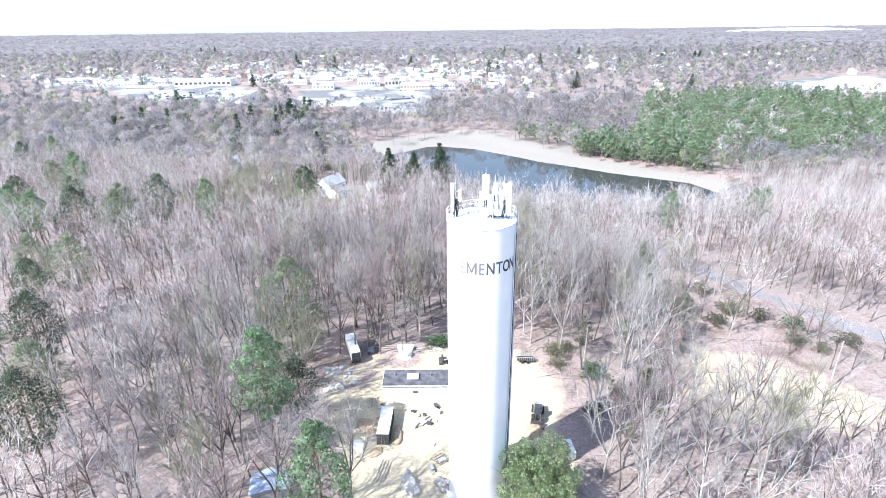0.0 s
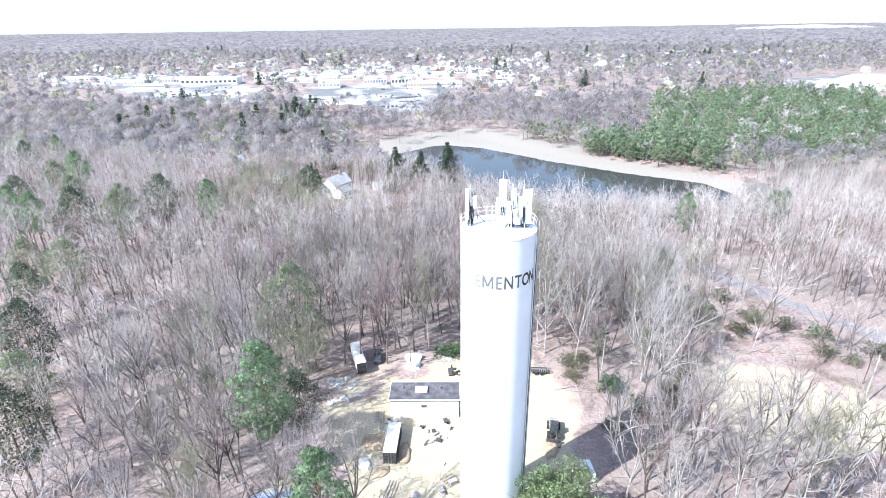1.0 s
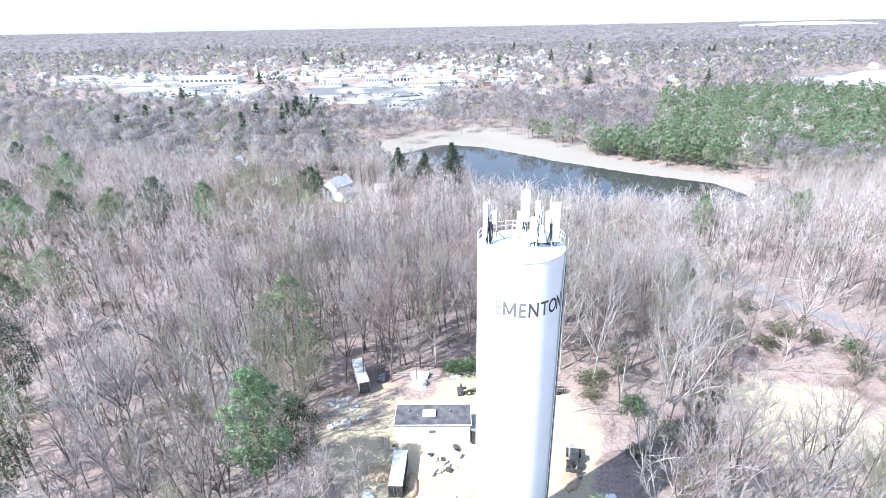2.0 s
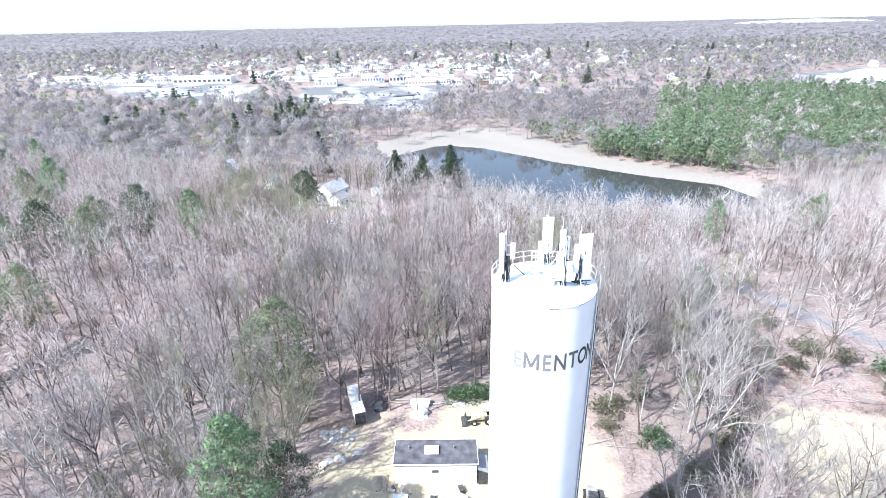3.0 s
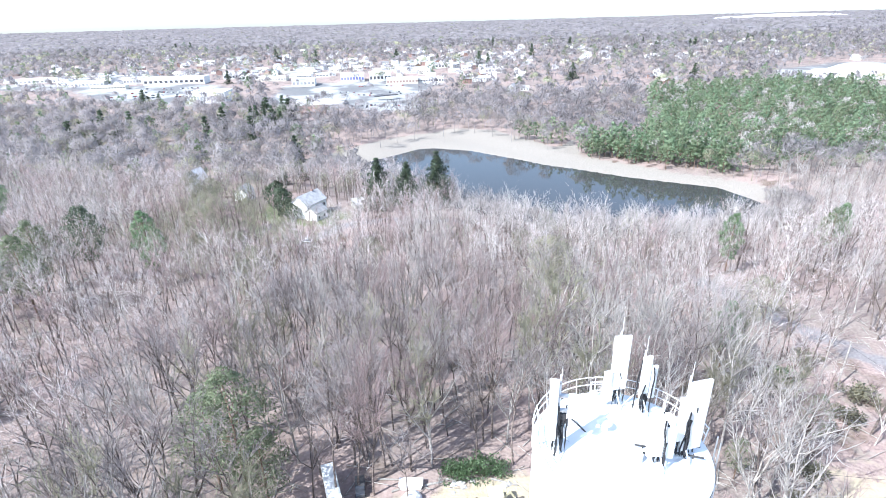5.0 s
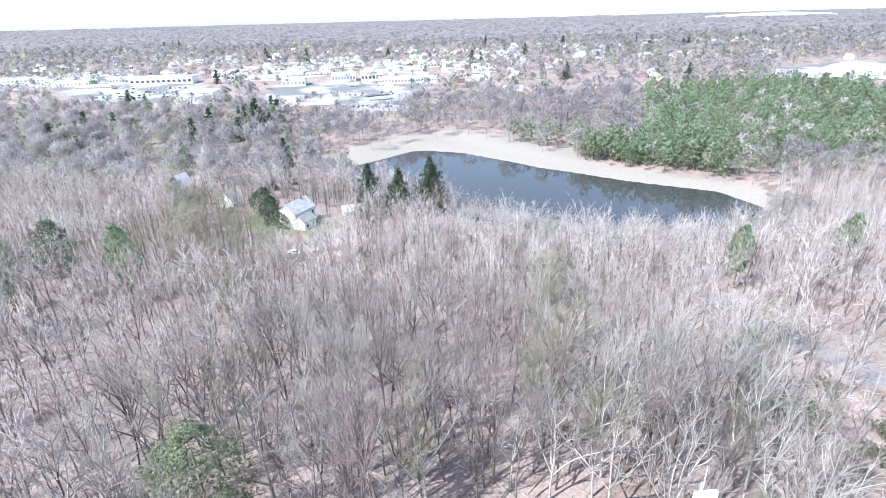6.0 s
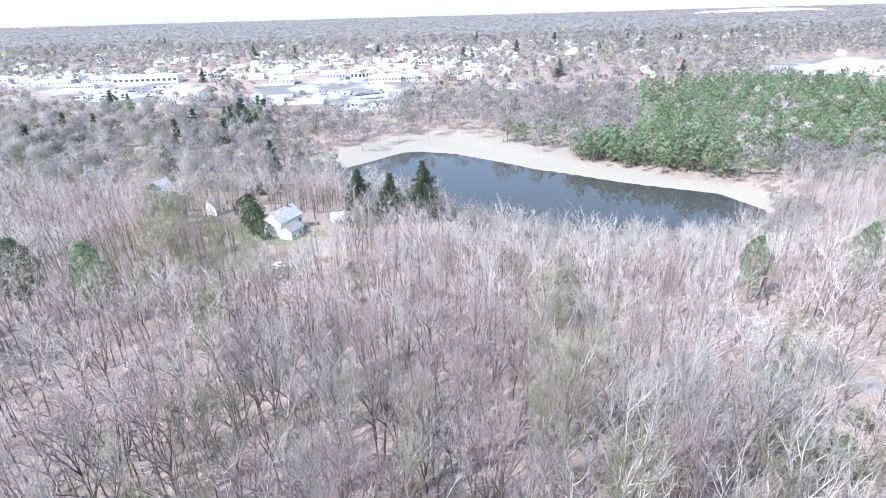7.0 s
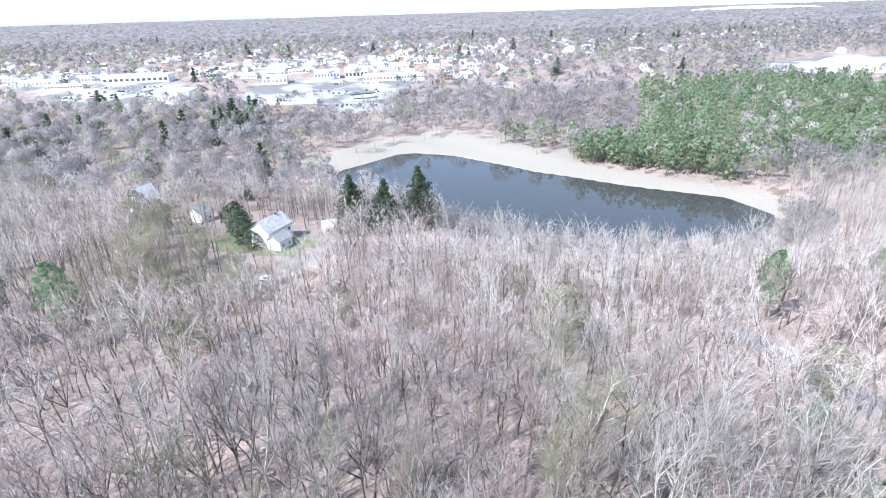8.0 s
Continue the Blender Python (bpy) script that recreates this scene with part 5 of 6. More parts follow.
def container(m, length, width, height, mats, label):
    """A ribbed steel container with doors at its near end."""
    ob = thing("shipping_container", m, label, "container")
    bm = bmesh.new()
    box(bm, -width / 2 + 0.05, -length / 2 + 0.05, 0.15, width / 2 - 0.05, length / 2 - 0.05, height - 0.06)
    part("body", bm, mats[0], ob)
    bm = bmesh.new()
    box(bm, -width / 2, -length / 2, height - 0.08, width / 2, length / 2, height, 0.02)
    part("roof", bm, mats[1], ob, "pale roof")
    n = int(length / 0.55)
    for k in range(n):
        y = -length / 2 + 0.3 + k * (length - 0.6) / (n - 1)
        for sgn in (-1, 1):
            bm = bmesh.new()
            box(bm, sgn * (width / 2 - 0.02) - 0.04, y - 0.12, 0.16, sgn * (width / 2 - 0.02) + 0.04, y + 0.12, height - 0.09)
            part("rib", bm, mats[0], ob)
    for sgn in (-1, 1):
        bm = bmesh.new()
        box(bm, min(0.02 * sgn, (width / 2 - 0.06) * sgn), -length / 2 - 0.02, 0.2, max(0.02 * sgn, (width / 2 - 0.06) * sgn), -length / 2 + 0.06, height - 0.14, 0.015)
        door = part("door", bm, mats[2], ob)
        bm = bmesh.new()
        rod(bm, (sgn * 0.25, -length / 2 - 0.05, 0.25), (sgn * 0.25, -length / 2 - 0.05, height - 0.2), 0.025, 6)
        part("lock_bar", bm, galvanised, door)
    bm = bmesh.new()
    for x in (-1, 1):
        for y in (-1, 1):
            box(bm, x * (width / 2 - 0.1) - 0.09, y * (length / 2 - 0.1) - 0.09, -0.05, x * (width / 2 - 0.1) + 0.09, y * (length / 2 - 0.1) + 0.09, 0.17)
    part("corner_block", bm, dark_steel, ob)
    return ob


container(pose(-8.2, 79.7, 0, 0, 0, -2), 7.7, 2.35, 2.6, (dark_steel, roof_white, dark_steel), "dark steel container with a pale roof and dark doors")


def box_trailer(m):
    ob = thing("box_trailer", m, "white box semi-trailer parked at the wood's edge", "trailer")
    bm = bmesh.new()
    box(bm, -1.25, -5.2, 1.15, 1.25, 5.2, 3.95, 0.04)
    part("body", bm, wall_white, ob)
    # Shade on the trailer's near end, painted as a dark door.
    bm = bmesh.new()
    box(bm, -1.2, -5.26, 1.2, 1.2, -5.18, 3.85, 0.02)
    part("rear_door", bm, dark_steel, ob, "rear door painted dark for the shade on this end")
    bm = bmesh.new()
    box(bm, -0.5, -5.0, 0.9, 0.5, 5.0, 1.16)
    part("chassis", bm, dark_steel, ob)
    for y in (-3.9, -2.7):
        for x in (-1.0, 1.0):
            bm = bmesh.new()
            rod(bm, (x - 0.2, y, 0.5), (x + 0.2, y, 0.5), 0.5, 18)
            w = part("wheel", bm, rubber, ob)
            bm = bmesh.new()
            rod(bm, (x - 0.21, y, 0.5), (x + 0.21, y, 0.5), 0.25, 12)
            part("rim", bm, galvanised, w)
    for x in (-0.7, 0.7):
        bm = bmesh.new()
        rod(bm, (x, 3.0, 0), (x, 3.0, 1.0), 0.07, 8)
        part("landing_leg", bm, dark_steel, ob)


box_trailer(pose(-18.5, 105.6, 0, 0, 0, 19) @ Matrix.Scale(0.84, 4))
# The truck's dark bed and cab carry the shadow lying there in their colour.
ob = thing("flatbed_truck", pose(-14.4, 107.0, 0, 0, 0, 8) @ Matrix.Scale(0.72, 4), "small truck beside the trailer, painted dark for the shade on it", "truck")
bm = bmesh.new()
box(bm, -1.1, -0.6, 0.7, 1.1, 2.6, 1.9, 0.08)
part("bed", bm, dark_steel, ob)
bm = bmesh.new()
prism(bm, [(-2.4, 0.6), (-0.65, 0.6), (-0.65, 2.1), (-1.5, 2.1), (-1.8, 1.35), (-2.4, 1.25)], -1.0, 1.0)
bmesh.ops.transform(bm, matrix=Matrix.Rotation(radians(90), 4, "Z"), verts=bm.verts)
part("cab", bm, car_dark, ob)
for x in (-0.95, 0.95):
    for y in (-1.7, 1.7):
        bm = bmesh.new()
        rod(bm, (x - 0.14, y, 0.42), (x + 0.14, y, 0.42), 0.42, 16)
        w = part("wheel", bm, rubber, ob)
        bm = bmesh.new()
        rod(bm, (x - 0.15, y, 0.42), (x + 0.15, y, 0.42), 0.2, 10)
        part("rim", bm, galvanised, w)


def lumpy(bm, rx, ry, rz, seed, rough=0.2, sub=3):
    bmesh.ops.create_icosphere(bm, subdivisions=sub, radius=1.0)
    for v in bm.verts:
        k = 1 + rough * noise.noise(v.co * 1.7 + Vector((seed * 3.1, seed, 0))) + rough * 0.4 * noise.noise(v.co * 4 + Vector((seed, 0, seed)))
        v.co = Vector((v.co.x * rx * k, v.co.y * ry * k, max(v.co.z, -0.25) * rz * k))


def pile(name, x, y, rx, ry, rz, mat, label, category, seed, sub=3, rough=0.3):
    ob = thing(name, pose(x, y, float(land(x, y)), 0, 0, seed * 37), label, category)
    bm = bmesh.new()
    lumpy(bm, rx, ry, rz, seed, rough, sub)
    part("mound", bm, mat, ob, smooth=True)
    return ob


pile("covered_pile", -6.2, 104.4, 1.9, 1.5, 1.5, tarp_white, "heap under a crumpled white tarpaulin", "covered pile", 1, 4, 0.35)
ob = thing("storage_tank", pose(-6.2, 107.4, 0, 0, 0, -2), "white skip-like box lying by the trees", "skip")
bm = bmesh.new()
prism(bm, [(-1.9, 1.0), (-1.6, 0.05), (1.6, 0.05), (1.9, 1.0)], -0.8, 0.8)
part("body", bm, tarp_white, ob)
bm = bmesh.new()
for y in (-0.8, 0.8):
    bar(bm, (-1.95, y, 1.0), (1.95, y, 1.0), 0.12, 0.12)
for x in (-1.9, 1.9):
    bar(bm, (x, -0.8, 1.0), (x, 0.8, 1.0), 0.12, 0.12)
part("rim", bm, steel_white, ob)


def wheel_at(bm_parent, x, y, r, w):
    bm = bmesh.new()
    rod(bm, (x, y - w / 2, r), (x, y + w / 2, r), r, 20)
    t = part("wheel", bm, rubber, bm_parent)
    bm = bmesh.new()
    rod(bm, (x, y - w / 2 - 0.02, r), (x, y + w / 2 + 0.02, r), r * 0.5, 14)
    part("rim", bm, yellow_paint, t)


def backhoe(m):
    ob = thing("backhoe_loader", m, "yellowish backhoe loader with a pale cab roof", "backhoe")
    bm = bmesh.new()
    prism(bm, [(-1.9, 0.7), (1.2, 0.7), (1.2, 1.25), (0.3, 1.4), (-1.9, 1.5)], -0.45, 0.45)
    part("body", bm, yellow_paint, ob)
    for x in (0.15, 1.35):
        for y in (-0.65, 0.65):
            bm = bmesh.new()
            rod(bm, (x, y, 1.2), (x, y, 2.6), 0.05, 6)
            part("cab_post", bm, dark_steel, ob)
    bm = bmesh.new()
    box(bm, -0.2, -0.95, 2.6, 1.75, 0.95, 2.78, 0.05)
    part("cab_roof", bm, yellow_paint, ob, "pale yellow cab roof")
    bm = bmesh.new()
    box(bm, 0.5, -0.3, 1.2, 1.0, 0.3, 1.9, 0.06)
    part("seat", bm, rubber, ob)
    for y in (-0.85, 0.85):
        wheel_at(ob, 0.8, y, 0.75, 0.45)
        wheel_at(ob, -1.5, y, 0.48, 0.3)
    for y in (-0.55, 0.55):
        bm = bmesh.new()
        bar(bm, (-0.6, y, 1.3), (-2.7, y, 0.6), 0.12, 0.2)
        part("loader_arm", bm, yellow_paint, ob)
    bm = bmesh.new()
    prism(bm, [(-3.4, 0.1), (-2.6, 0.1), (-2.6, 0.95), (-2.8, 0.95), (-2.85, 0.35), (-3.4, 0.2)], -1.1, 1.1)
    part("bucket", bm, dark_steel, ob)
    bm = bmesh.new()
    bar(bm, (1.4, 0, 0.9), (2.6, 0, 2.6), 0.22, 0.3)
    part("boom", bm, yellow_paint, ob)
    bm = bmesh.new()
    bar(bm, (2.6, 0, 2.6), (3.4, 0, 1.2), 0.18, 0.25)
    part("dipper", bm, yellow_paint, ob)
    bm = bmesh.new()
    prism(bm, [(3.2, 1.2), (3.7, 1.1), (3.6, 0.5), (3.2, 0.4), (3.0, 0.8)], -0.35, 0.35)
    part("digging_bucket", bm, dark_steel, ob)
    for y in (-0.9, 0.9):
        bm = bmesh.new()
        bar(bm, (1.5, y * 0.5, 0.9), (1.9, y, 0.05), 0.14, 0.14)
        part("stabiliser", bm, dark_steel, ob)


backhoe(pose(6.0, 102.6, 0, 0, 0, 4) @ Matrix.Scale(1.22, 4))


def wheel_loader(m):
    ob = thing("wheel_loader", m, "dark wheel loader standing on the sand by the tower", "wheel loader")
    bm = bmesh.new()
    prism(bm, [(0.1, 0.8), (2.3, 0.8), (2.3, 1.9), (0.1, 2.0)], -0.85, 0.85)
    part("engine_hood", bm, timber_grey, ob, "dull brown hood")
    bm = bmesh.new()
    prism(bm, [(-1.2, 0.8), (0.1, 0.8), (0.1, 1.7), (-1.2, 1.7)], -0.7, 0.7)
    part("body", bm, dark_steel, ob)
    bm = bmesh.new()
    prism(bm, [(-1.15, 1.7), (0.05, 1.7), (0.0, 3.0), (-0.95, 3.0)], -0.68, 0.68)
    part("cab", bm, glass_dark, ob, "dark glazed cab")
    bm = bmesh.new()
    box(bm, -1.05, -0.75, 3.0, 0.1, 0.75, 3.12, 0.04)
    part("cab_roof", bm, dark_steel, ob)
    for x in (-1.3, 1.5):
        for y in (-0.95, 0.95):
            bm = bmesh.new()
            rod(bm, (x, y - 0.27, 0.75), (x, y + 0.27, 0.75), 0.75, 20)
            w = part("wheel", bm, rubber, ob)
            bm = bmesh.new()
            rod(bm, (x, y - 0.28, 0.75), (x, y + 0.28, 0.75), 0.35, 12)
            part("rim", bm, galvanised, w)
    for y in (-0.5, 0.5):
        bm = bmesh.new()
        bar(bm, (-1.1, y, 1.6), (-2.7, y, 0.5), 0.14, 0.25)
        part("lift_arm", bm, dark_steel, ob)
    bm = bmesh.new()
    prism(bm, [(-3.6, 0.08), (-2.6, 0.08), (-2.5, 1.1), (-2.75, 1.1), (-2.85, 0.35), (-3.6, 0.2)], -1.3, 1.3)
    part("bucket", bm, dark_steel, ob)


wheel_loader(pose(21.6, 83.2, 0, 0, 0, 80))
ob = thing("stake_trailer", pose(21.8, 102.2, 0, 0, 0, -3), "dark flat trailer with slatted sides at the sand's edge", "trailer")
bm = bmesh.new()
box(bm, -1.9, -0.9, 0.7, 1.9, 0.9, 0.85, 0.02)
part("bed", bm, dark_steel, ob)
for k in range(9):
    for y in (-0.88, 0.88):
        bm = bmesh.new()
        box(bm, -1.88 + k * 0.46, y - 0.03, 0.84, -1.80 + k * 0.46, y + 0.03, 1.7)
        part("stake", bm, timber_grey, ob)
for y in (-0.88, 0.88):
    bm = bmesh.new()
    box(bm, -1.9, y - 0.05, 1.55, 1.9, y + 0.05, 1.68)
    part("top_rail", bm, timber_grey, ob)
for x in (-0.6, 0.6):
    for y in (-0.95, 0.95):
        bm = bmesh.new()
        rod(bm, (x, y - 0.1, 0.36), (x, y + 0.1, 0.36), 0.36, 14)
        part("wheel", bm, rubber, ob)
bm = bmesh.new()
bar(bm, (1.9, 0, 0.75), (3.1, 0, 0.45), 0.12, 0.12)
part("drawbar", bm, dark_steel, ob)

# junk and blocks on the sand
g = random.Random(3)
for k in range(26):
    if k < 16:
        x, y = g.uniform(-3.4, 2.2), g.uniform(80.5, 86.6)
    elif k < 20:
        x, y = g.uniform(-10, -4.5), g.uniform(86.2, 87.3)
    else:
        x, y = g.uniform(0.2, 3.2), g.uniform(67, 78)
    s = g.uniform(0.25, 0.75)
    ob = thing("concrete_block", pose(x, y, 0, 0, 0, g.uniform(0, 180)), "broken grey block lying on the sand", "block", "blocks strewn on the sand")
    bm = bmesh.new()
    box(bm, -s, -s * 0.55, -0.05, s, s * 0.55, s * g.uniform(0.5, 1.1), 0.05, Euler((g.uniform(-0.15, 0.15), g.uniform(-0.2, 0.2), 0)).to_matrix().to_4x4())
    part("block", bm, (timber_grey, concrete, dark_steel)[k % 3], ob)
for x, y, turn, n, ln in ((-7.0, 69.2, 78, 4, 5.0), (3.0, 71.3, 35, 5, 2.4), (-24.0, 68.8, 30, 5, 4.0), (-10.8, 88.0, 95, 4, 3.0)):
    ob = thing("plank_stack", pose(x, y, 0, 0, 0, turn), "weathered planks lying side by side", "planks", "planks on the ground")
    for k in range(n):
        bm = bmesh.new()
        box(bm, -ln / 2 + g.uniform(-0.3, 0.3), k * 0.55 - 0.14, -0.02, ln / 2 + g.uniform(-0.3, 0.3), k * 0.55 + 0.14, 0.16, 0.02)
        part("plank", bm, timber_grey if k % 2 else timber, ob)
pile("dirt_pile", -11.0, 81.0, 2.0, 3.0, 0.9, earth, "low heap of tan brown earth", "earth pile", 2)
pile("brush_pile", -3.0, 66.5, 2.6, 1.4, 0.9, timber_grey, "grey heap of brushwood", "brush pile", 3, 4, 0.6)
pile("brush_pile", 3.0, 66.2, 2.0, 1.2, 0.9, timber_grey, "grey heap of brushwood", "brush pile", 4, 4, 0.6)
pile("dirt_pile", -6.0, 78.2, 1.2, 2.6, 0.6, earth, "low heap of tan brown earth", "earth pile", 5)
pile("dirt_pile", -9.6, 74.0, 1.6, 1.0, 0.5, earth, "low heap of tan brown earth", "earth pile", 6)
# Added heap: its brown stands for the tower's shadow on the sand.
pile("dirt_pile", 20.5, 79.5, 2.6, 1.5, 0.6, earth, "brown earth heap by the loader, added for the tower's shadow", "earth pile", 7)
for k in range(20):
    x, y, size = g.gauss(-20.0, 2.0), g.gauss(97.0, 2.6), g.uniform(0.3, 0.95)
    ob = thing("boulder", pose(x, y, 0, 0, 0, g.uniform(0, 360)), "pale broken rock beside the yard's track", "boulder", "rocks beside the track")
    bm = bmesh.new()
    lumpy(bm, size * g.uniform(0.8, 1.5), size, size * g.uniform(0.4, 0.7), 40 + k, 0.7, 2)
    part("stone", bm, rock, ob)
pile("covered_pile", -12.8, 75.5, 1.4, 1.1, 0.9, tarp_white, "small heap under a pale sheet", "covered pile", 8, 4, 0.4)
for k in range(11):
    x = -2.2 + 13 * g.random()
    ob = thing("boulder", pose(x, 107.0 + g.uniform(-1.3, 1.3), 0, 0, 0, g.uniform(0, 360)), "pale boulder along the sand's edge", "boulder", "boulders along the sand")
    bm = bmesh.new()
    size = g.uniform(0.2, 0.65)
    lumpy(bm, size * g.uniform(0.8, 1.4), size, size * g.uniform(0.5, 0.8), k, 0.5, 2)
    part("stone", bm, rock, ob)
for k in range(7):
    x, y, ln = g.uniform(-12, 10), 107.5 + g.uniform(-1.5, 2), g.uniform(2.5, 6)
    ob = thing("log", pose(x, y, 0.14, 0, 90, g.uniform(-30, 40)), "cut grey log lying by the yard", "log", "logs by the yard")
    bm = bmesh.new()
    rod(bm, (0, 0, -ln / 2), (0, 0, ln / 2), 0.19, 9, 0.13)
    part("stem", bm, timber_grey, ob)
ob = thing("tarp_sheet", pose(-26.0, 65.6, 0.0, 0, 0, 12), "blue-grey tarpaulin roof of a low shelter", "shelter")
bm = bmesh.new()
prism(bm, [(-3, 0.0), (3, 0.0), (3, 1.9), (0, 2.5), (-3, 1.9)], -2.0, 2.0)
part("body", bm, timber_grey, ob)
bm = bmesh.new()
prism(bm, [(-3.3, 1.86), (0, 2.54), (3.3, 1.86), (3.3, 1.96), (0, 2.64), (-3.3, 1.96)], -2.3, 2.3)
part("roof", bm, tarp_blue, ob)
ob = thing("fuel_tank", pose(25.5, 73.0, 0, 0, 0, 5), "white upright box tank under the trees", "tank")
bm = bmesh.new()
box(bm, -0.8, -1.7, 0.3, 0.8, 1.7, 2.2, 0.2)
part("tank", bm, steel_white, ob)
bm = bmesh.new()
for y in (-1.2, 1.2):
    box(bm, -0.7, y - 0.12, -0.1, 0.7, y + 0.12, 0.35)
part("cradle", bm, concrete, ob)


# ---- poles and wires ----
def utility_pole(x, y, hgt):
    ob = thing("utility_pole", pose(x, y, float(land(x, y)) - 0.2, 0, 0, 55), "weathered pale wooden utility pole with a crossarm", "utility pole", "utility poles")
    bm = bmesh.new()
    rod(bm, (0, 0, 0), (0, 0, hgt), 0.17, 8, 0.11)
    part("pole", bm, bark_pale, ob)
    bm = bmesh.new()
    box(bm, -1.1, -0.06, hgt - 0.8, 1.1, 0.06, hgt - 0.66, 0.01)
    arm = part("crossarm", bm, timber_grey, ob)
    for k in (-1, -0.35, 0.35, 1):
        bm = bmesh.new()
        rod(bm, (k, 0, hgt - 0.66), (k, 0, hgt - 0.45), 0.05, 6)
        part("insulator", bm, galvanised, arm)


utility_pole(84.5, 91.0, 12)
utility_pole(35.5, 102.0, 10)
utility_pole(79.0, 128.0, 11)
utility_pole(116.0, 95.0, 11)


def wire(a, b, sag):
    ob = thing("overhead_wire", pose(*a), "thin dark overhead wire between two poles", "wire", "overhead wires")
    a, b = Vector(a), Vector(b)
    pts = [(b - a) * (k / 12) - Vector((0, 0, sag * 4 * (k / 12) * (1 - k / 12))) for k in range(13)]
    strand = new("strand", mesh_from("strand", *tube(pts, [0.025] * 13, 4), cable_black))
    strand.parent = ob


for p, q in (((84.5, 91.0, 11.3), (116.0, 95.0, 10.3)), ((79.0, 128.0, 9.4), (84.5, 91.0, 11.3)), ((35.5, 102.0, 9.2), (84.5, 91.0, 11.3))):
    wire(p, q, 0.8)


# ---- houses, cars, town ----
def house(m, w, d, hgt, ridge, wall_mat, roof_mat, label, group="", windows=True, chimney=False, detail=True):
    """A gabled house; the ridge runs along x."""
    ob = thing("house", m, label, "house", group)
    bm = bmesh.new()
    prism(bm, [(-d / 2, -1.0), (d / 2, -1.0), (d / 2, hgt), (0, hgt + ridge), (-d / 2, hgt)], -w / 2, w / 2)
    bmesh.ops.transform(bm, matrix=Matrix.Rotation(radians(90), 4, "Z"), verts=bm.verts)
    wall = part("wall", bm, wall_mat, ob)
    bm = bmesh.new()
    o, s = 0.4, 0.4 * ridge / (d / 2)
    prism(bm, [(-d / 2 - o, hgt - s + 0.02), (0, hgt + ridge + 0.02), (d / 2 + o, hgt - s + 0.02), (d / 2 + o, hgt - s + 0.22), (0, hgt + ridge + 0.24), (-d / 2 - o, hgt - s + 0.22)],
          -w / 2 - 0.4, w / 2 + 0.4)
    bmesh.ops.transform(bm, matrix=Matrix.Rotation(radians(90), 4, "Z"), verts=bm.verts)
    roof = part("roof", bm, roof_mat, ob)
    if chimney:
        bm = bmesh.new()
        box(bm, w * 0.2, -0.4, hgt, w * 0.2 + 0.8, 0.4, hgt + ridge + 1.0, 0.03)
        part("chimney", bm, wall_brick, roof)
    if windows:
        storeys = max(1, int(hgt / 2.7))
        for st in range(storeys):
            for k in range(max(2, int(w / 3))):
                x = -w / 2 + (k + 0.5) * w / max(2, int(w / 3))
                bm = bmesh.new()
                box(bm, x - 0.5, -d / 2 - 0.05, 0.9 + st * 2.7, x + 0.5, -d / 2 + 0.05, 2.2 + st * 2.7)
                part("window", bm, glass_dark, wall)
                if detail:
                    bm = bmesh.new()
                    box(bm, x - 0.6, -d / 2 - 0.09, 0.78 + st * 2.7, x + 0.6, -d / 2 + 0.02, 0.88 + st * 2.7)
                    part("sill", bm, steel_white, wall)
    return ob


def on_land(x, y, turn):
    return pose(x, y, float(land(x, y)), 0, 0, turn)


house(on_land(-56, 268, 62), 13, 9, 6.4, 3.6, wall_white, roof_grey, "white two-storey lake house with a pale gabled roof", chimney=True)
house(on_land(-51.5, 260.5, 62), 7, 6, 3.6, 2.0, wall_white, roof_grey, "white single-storey wing of the lake house")
house(on_land(-34, 282, 20), 10, 7, 2.8, 2.0, wall_cream, roof_grey, "low grey-roofed house behind the spruces")
house(on_land(-132, 330, 70), 12, 9, 6.0, 6.0, wall_white, roof_white, "white house with a steep gable in the trees")
house(on_land(-98, 308, 75), 8, 7, 4.5, 3.5, wall_white, roof_grey, "small white gabled house in the trees")


def car(m, mat, label, group="", model=None):
    if model:
        return copy_thing(model, m)
    ob = thing("car", m, label, "car", group)
    bm = bmesh.new()
    prism(bm, [(-2.2, 0.35), (2.2, 0.35), (2.25, 0.8), (1.3, 0.95), (-1.9, 1.0), (-2.25, 0.85)], -0.88, 0.88)
    bmesh.ops.bevel(bm, geom=list(bm.edges), offset=0.06, segments=2, affect="EDGES")
    body = part("body", bm, mat, ob)
    bm = bmesh.new()
    prism(bm, [(-1.7, 0.97), (1.2, 0.93), (0.5, 1.42), (-1.1, 1.45)], -0.76, 0.76)
    part("glasshouse", bm, glass_dark, ob)
    bm = bmesh.new()
    box(bm, -1.1, -0.74, 1.42, 0.5, 0.74, 1.5, 0.03)
    part("roof", bm, mat, ob)
    for x in (-1.35, 1.35):
        for y in (-0.82, 0.82):
            bm = bmesh.new()
            rod(bm, (x, y - 0.1, 0.32), (x, y + 0.1, 0.32), 0.32, 14)
            part("wheel", bm, rubber, ob)
    return ob


car(on_land(-49.8, 231.5, 160), car_white, "white car parked on the lane in the woods")

